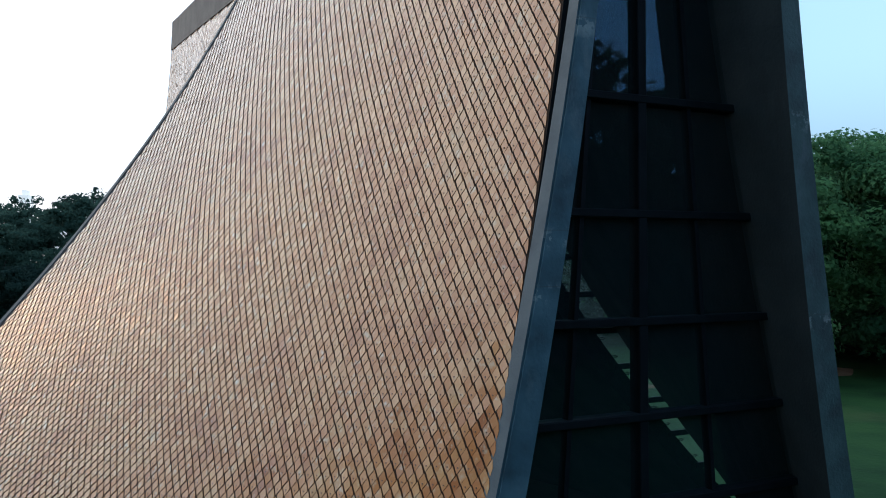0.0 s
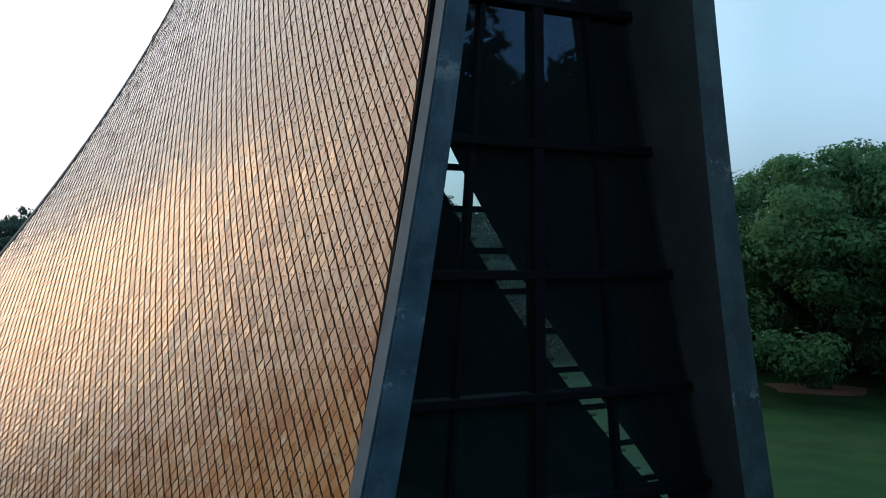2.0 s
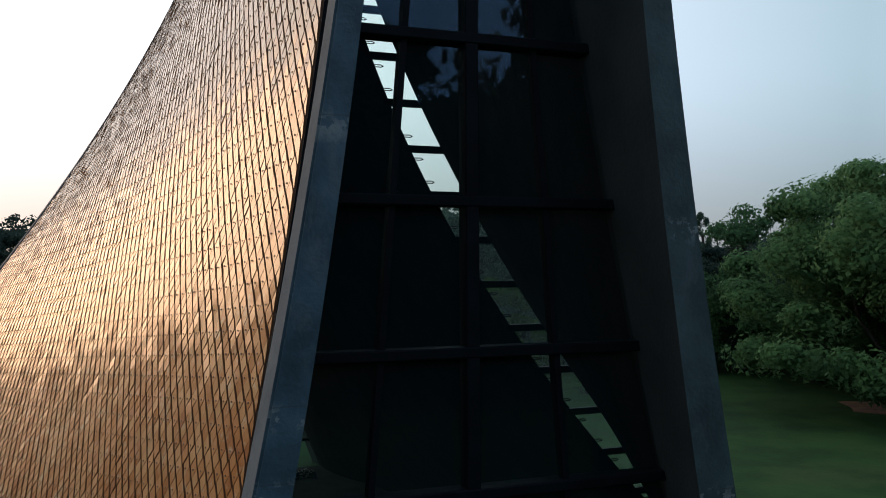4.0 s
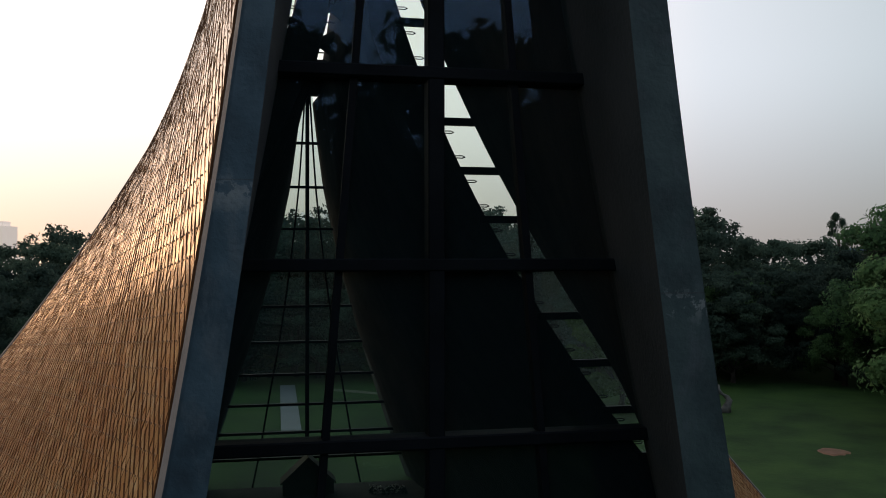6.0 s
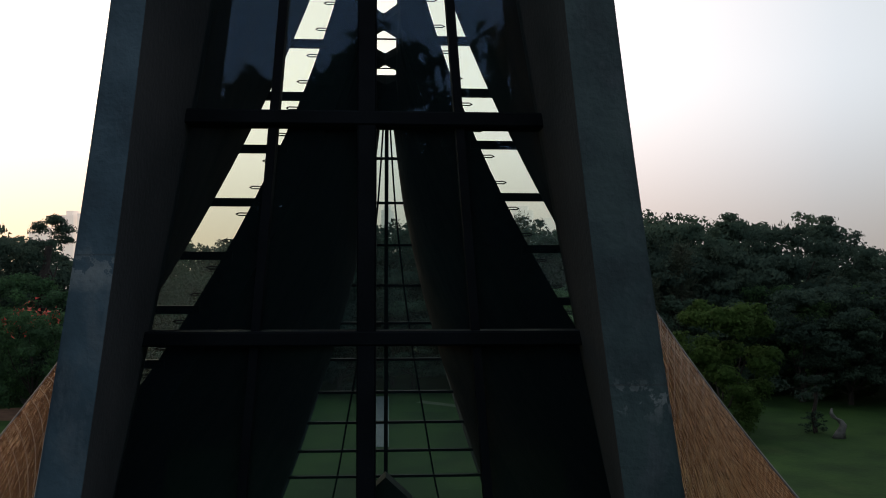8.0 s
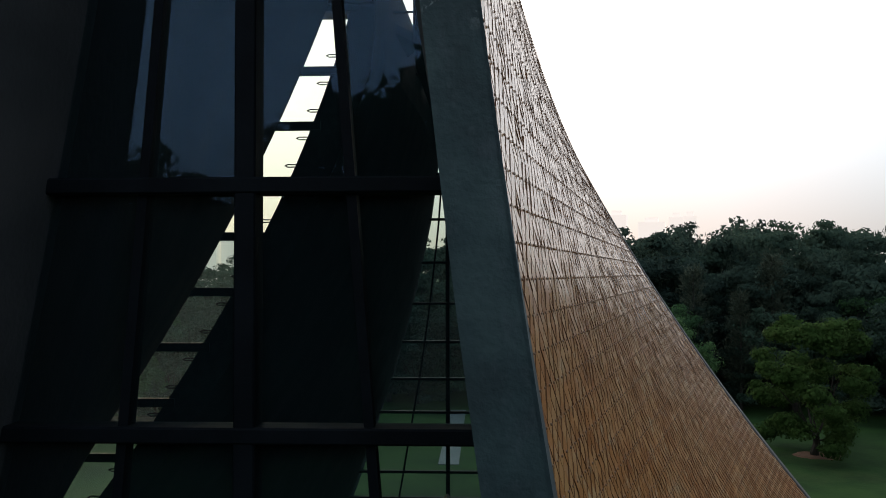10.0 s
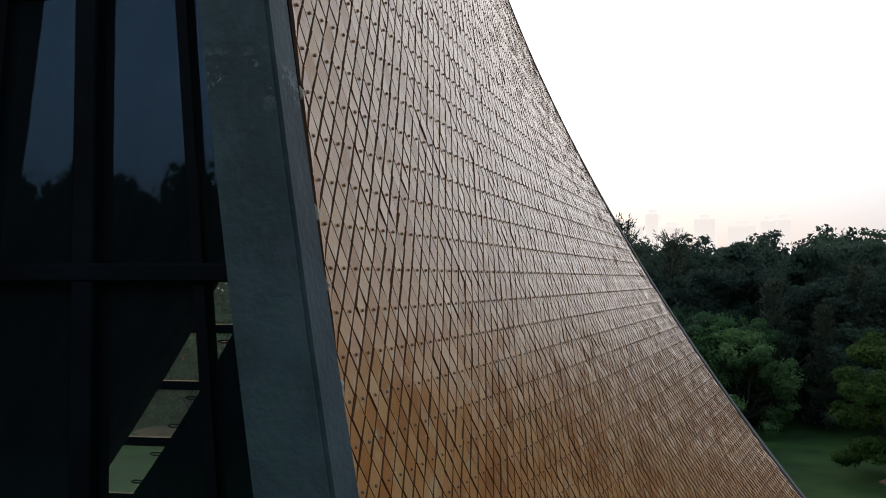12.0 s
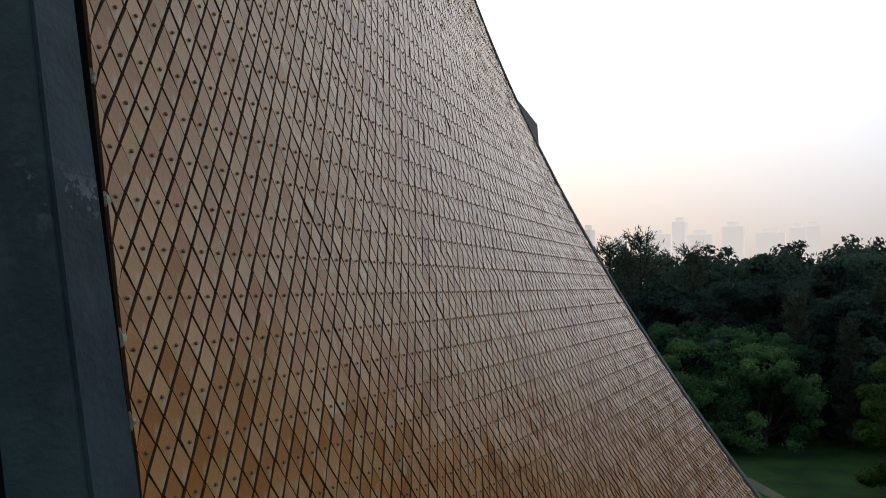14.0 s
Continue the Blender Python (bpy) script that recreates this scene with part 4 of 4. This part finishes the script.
way_rows = [[(-24 - 3 * k - 1.8, 55 + 6 * k + 1.0, GROUND + 0.02), (-24 - 3 * k + 1.8, 55 + 6 * k - 1.0, GROUND + 0.02)] for k in range(5)]
road = new("road", sweep_mesh("road", way_rows, material("grey_asphalt", [(0.05, 0.052, 0.055), (0.09, 0.09, 0.092)], 0.85, scale=1.5, bump=0.3), closed=False))
tagged(road, "narrow grey asphalt road between the trees", "road", kind="structure")
bed = new("ground_soil", sweep_mesh("bed", [[(x + r1 * rx * math.cos(a), y + r1 * ry * math.sin(a) + 0.2 * math.sin(3 * a), GROUND + h) for a in np.linspace(0, 2 * math.pi, 23)[:-1]] for x, y, rx, ry in [(-22, 52, 5.5, 3.0)] for r1, h in ((1.0, 0.0), (0.85, 0.06))], SOIL))
tagged(bed, "bare brown soil beside the road", "soil", kind="structure")
shrub = plant(dark[0], 24.9, 42.4, 0.14, 30, 0.1)
tagged(shrub, "low round dark shrub beside the sculpture", "shrub", group="park shrubs")

# ---- lawn things ----
def bent_stone():
    pts = [(0, 0, 0), (0.1, 0, 0.35), (0.32, 0.05, 0.7), (0.1, 0.05, 1.0), (-0.25, 0, 1.15), (-0.42, 0, 1.4), (-0.4, 0, 1.7)]
    rad = [0.42, 0.3, 0.22, 0.2, 0.17, 0.12, 0.05]
    secs = [[(p[0] + r * math.cos(t), p[1] + 0.7 * r * math.sin(t), p[2]) for t in np.linspace(0, 2 * math.pi, 9)[:-1]] for p, r in zip(pts, rad)]
    return sweep_mesh("sculpture", secs, WHITE, smooth=True)


st = tagged(new("sculpture", bent_stone()), "weathered pale abstract stone sculpture on the lawn", "sculpture")
st.matrix_basis = pose(25.6, 41, GROUND)
path_ob = new("pavement", sweep_mesh("path", [[(15, 30, GROUND + 0.02), (15.9, 30, GROUND + 0.02)], [(11, 48, GROUND + 0.02), (11.9, 48, GROUND + 0.02)], [(2, 55, GROUND + 0.02), (2.5, 56, GROUND + 0.02)]], material("path_gravel", [(0.045, 0.06, 0.03), (0.075, 0.085, 0.05)], 0.9, scale=1.0, bump=0.4), closed=False))
tagged(path_ob, "narrow worn gravel path across the lawn", "path", kind="structure")

walk_way = new("pavement", box_mesh("walk", (-1.0, 40.0, GROUND - 0.05), (0.1, 58, GROUND + 0.03), material("pale_paving", [(0.07, 0.085, 0.095), (0.11, 0.125, 0.135)], 0.6, scale=0.6, bump=0.2)))
tagged(walk_way, "straight pale paved walk leading away from the chapel", "path", kind="structure")


# ---- inside: white flowers by the far glass ----
def petals(name, seed, n, lo, hi, size, mat):
    r = np.random.default_rng(seed)
    c = np.stack([r.uniform(lo[i], hi[i], n) for i in range(3)], 1)
    c[:, 2] = lo[2] + (hi[2] - lo[2]) * r.random(n) * (0.45 + 0.55 * np.abs(np.sin(c[:, 0] * 4.3)))
    six = np.array([(1, 0, 0), (0, 1, 0), (-1, 0, 0), (0, -1, 0), (0, 0, 0.7), (0, 0, -0.7)], dtype=float)
    verts = (c[:, None] + six[None] * (size * r.uniform(0.6, 1.3, (n, 1, 1)))).reshape(-1, 3)
    eight = np.array([(0, 1, 4), (1, 2, 4), (2, 3, 4), (3, 0, 4), (1, 0, 5), (2, 1, 5), (3, 2, 5), (0, 3, 5)])
    return mesh_of(name, verts.tolist(), (eight[None] + 6 * np.arange(n)[:, None, None]).reshape(-1, 3).tolist(), [mat])


flowers = tagged(new("flower_arrangement", None), "low bank of white flowers with green leaves on the floor", "flowers")
part("blossoms", petals("blossoms", 3, 90, (2.4, 26.7, GROUND + 0.05), (3.8, 27.2, GROUND + 0.42), 0.045, material("white_petal", [(0.55, 0.55, 0.5), (0.75, 0.74, 0.68)], 0.7)), flowers, "white blossoms")
part("foliage", petals("foliage", 4, 120, (2.35, 26.65, GROUND + 0.03), (3.85, 27.25, GROUND + 0.3), 0.055, LEAF_DARK), flowers)

# ---- far town, its haze put in as glowing walls ----
FAINT = material("faint_haze_glow_wall", [(0.28, 0.28, 0.29), (0.33, 0.33, 0.34)], 0.95, scale=0.01, spec=0.1)
# stronger haze glow over a darker base fades these towers further
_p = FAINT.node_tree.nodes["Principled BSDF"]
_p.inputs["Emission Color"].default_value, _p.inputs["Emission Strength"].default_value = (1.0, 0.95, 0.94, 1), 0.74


def tower(x, y, w, d, z1, cap):
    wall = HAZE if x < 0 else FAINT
    t = tagged(new("apartment_tower", None), "pale apartment tower faded by haze painted in as glow", "building", group="far town")
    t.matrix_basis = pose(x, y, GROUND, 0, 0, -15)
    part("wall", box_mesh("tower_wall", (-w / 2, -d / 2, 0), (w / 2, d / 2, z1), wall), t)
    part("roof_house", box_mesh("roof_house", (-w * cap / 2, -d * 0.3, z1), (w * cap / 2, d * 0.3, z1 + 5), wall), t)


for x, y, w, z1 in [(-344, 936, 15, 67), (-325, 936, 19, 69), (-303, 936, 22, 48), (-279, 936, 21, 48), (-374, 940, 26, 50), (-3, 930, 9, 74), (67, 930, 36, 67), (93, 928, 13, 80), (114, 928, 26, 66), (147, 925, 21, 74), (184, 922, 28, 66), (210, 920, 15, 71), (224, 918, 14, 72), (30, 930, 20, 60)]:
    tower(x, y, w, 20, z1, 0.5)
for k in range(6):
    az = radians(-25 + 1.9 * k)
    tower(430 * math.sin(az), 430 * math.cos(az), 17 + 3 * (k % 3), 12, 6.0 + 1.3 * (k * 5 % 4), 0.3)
hall = tagged(new("low_hall", None), "long white low building with blue roof behind the trees", "building")
hall.matrix_basis = pose(112, 134, GROUND, 0, 0, -38)
part("wall", box_mesh("hall_wall", (-10, -5, 0), (14, 5, 11.0), WHITE), hall)
part("roof", box_mesh("hall_roof", (-10.4, -5.4, 11.0), (14.4, 5.4, 11.9), material("blue_roof", [(0.1, 0.2, 0.35), (0.14, 0.26, 0.42)], 0.6)), hall)
for k in range(7):
    part("window", box_mesh("hall_window", (-8.5 + 3.2 * k, -5.06, 8.2), (-6.5 + 3.2 * k, -4.9, 9.8), STEEL), hall)
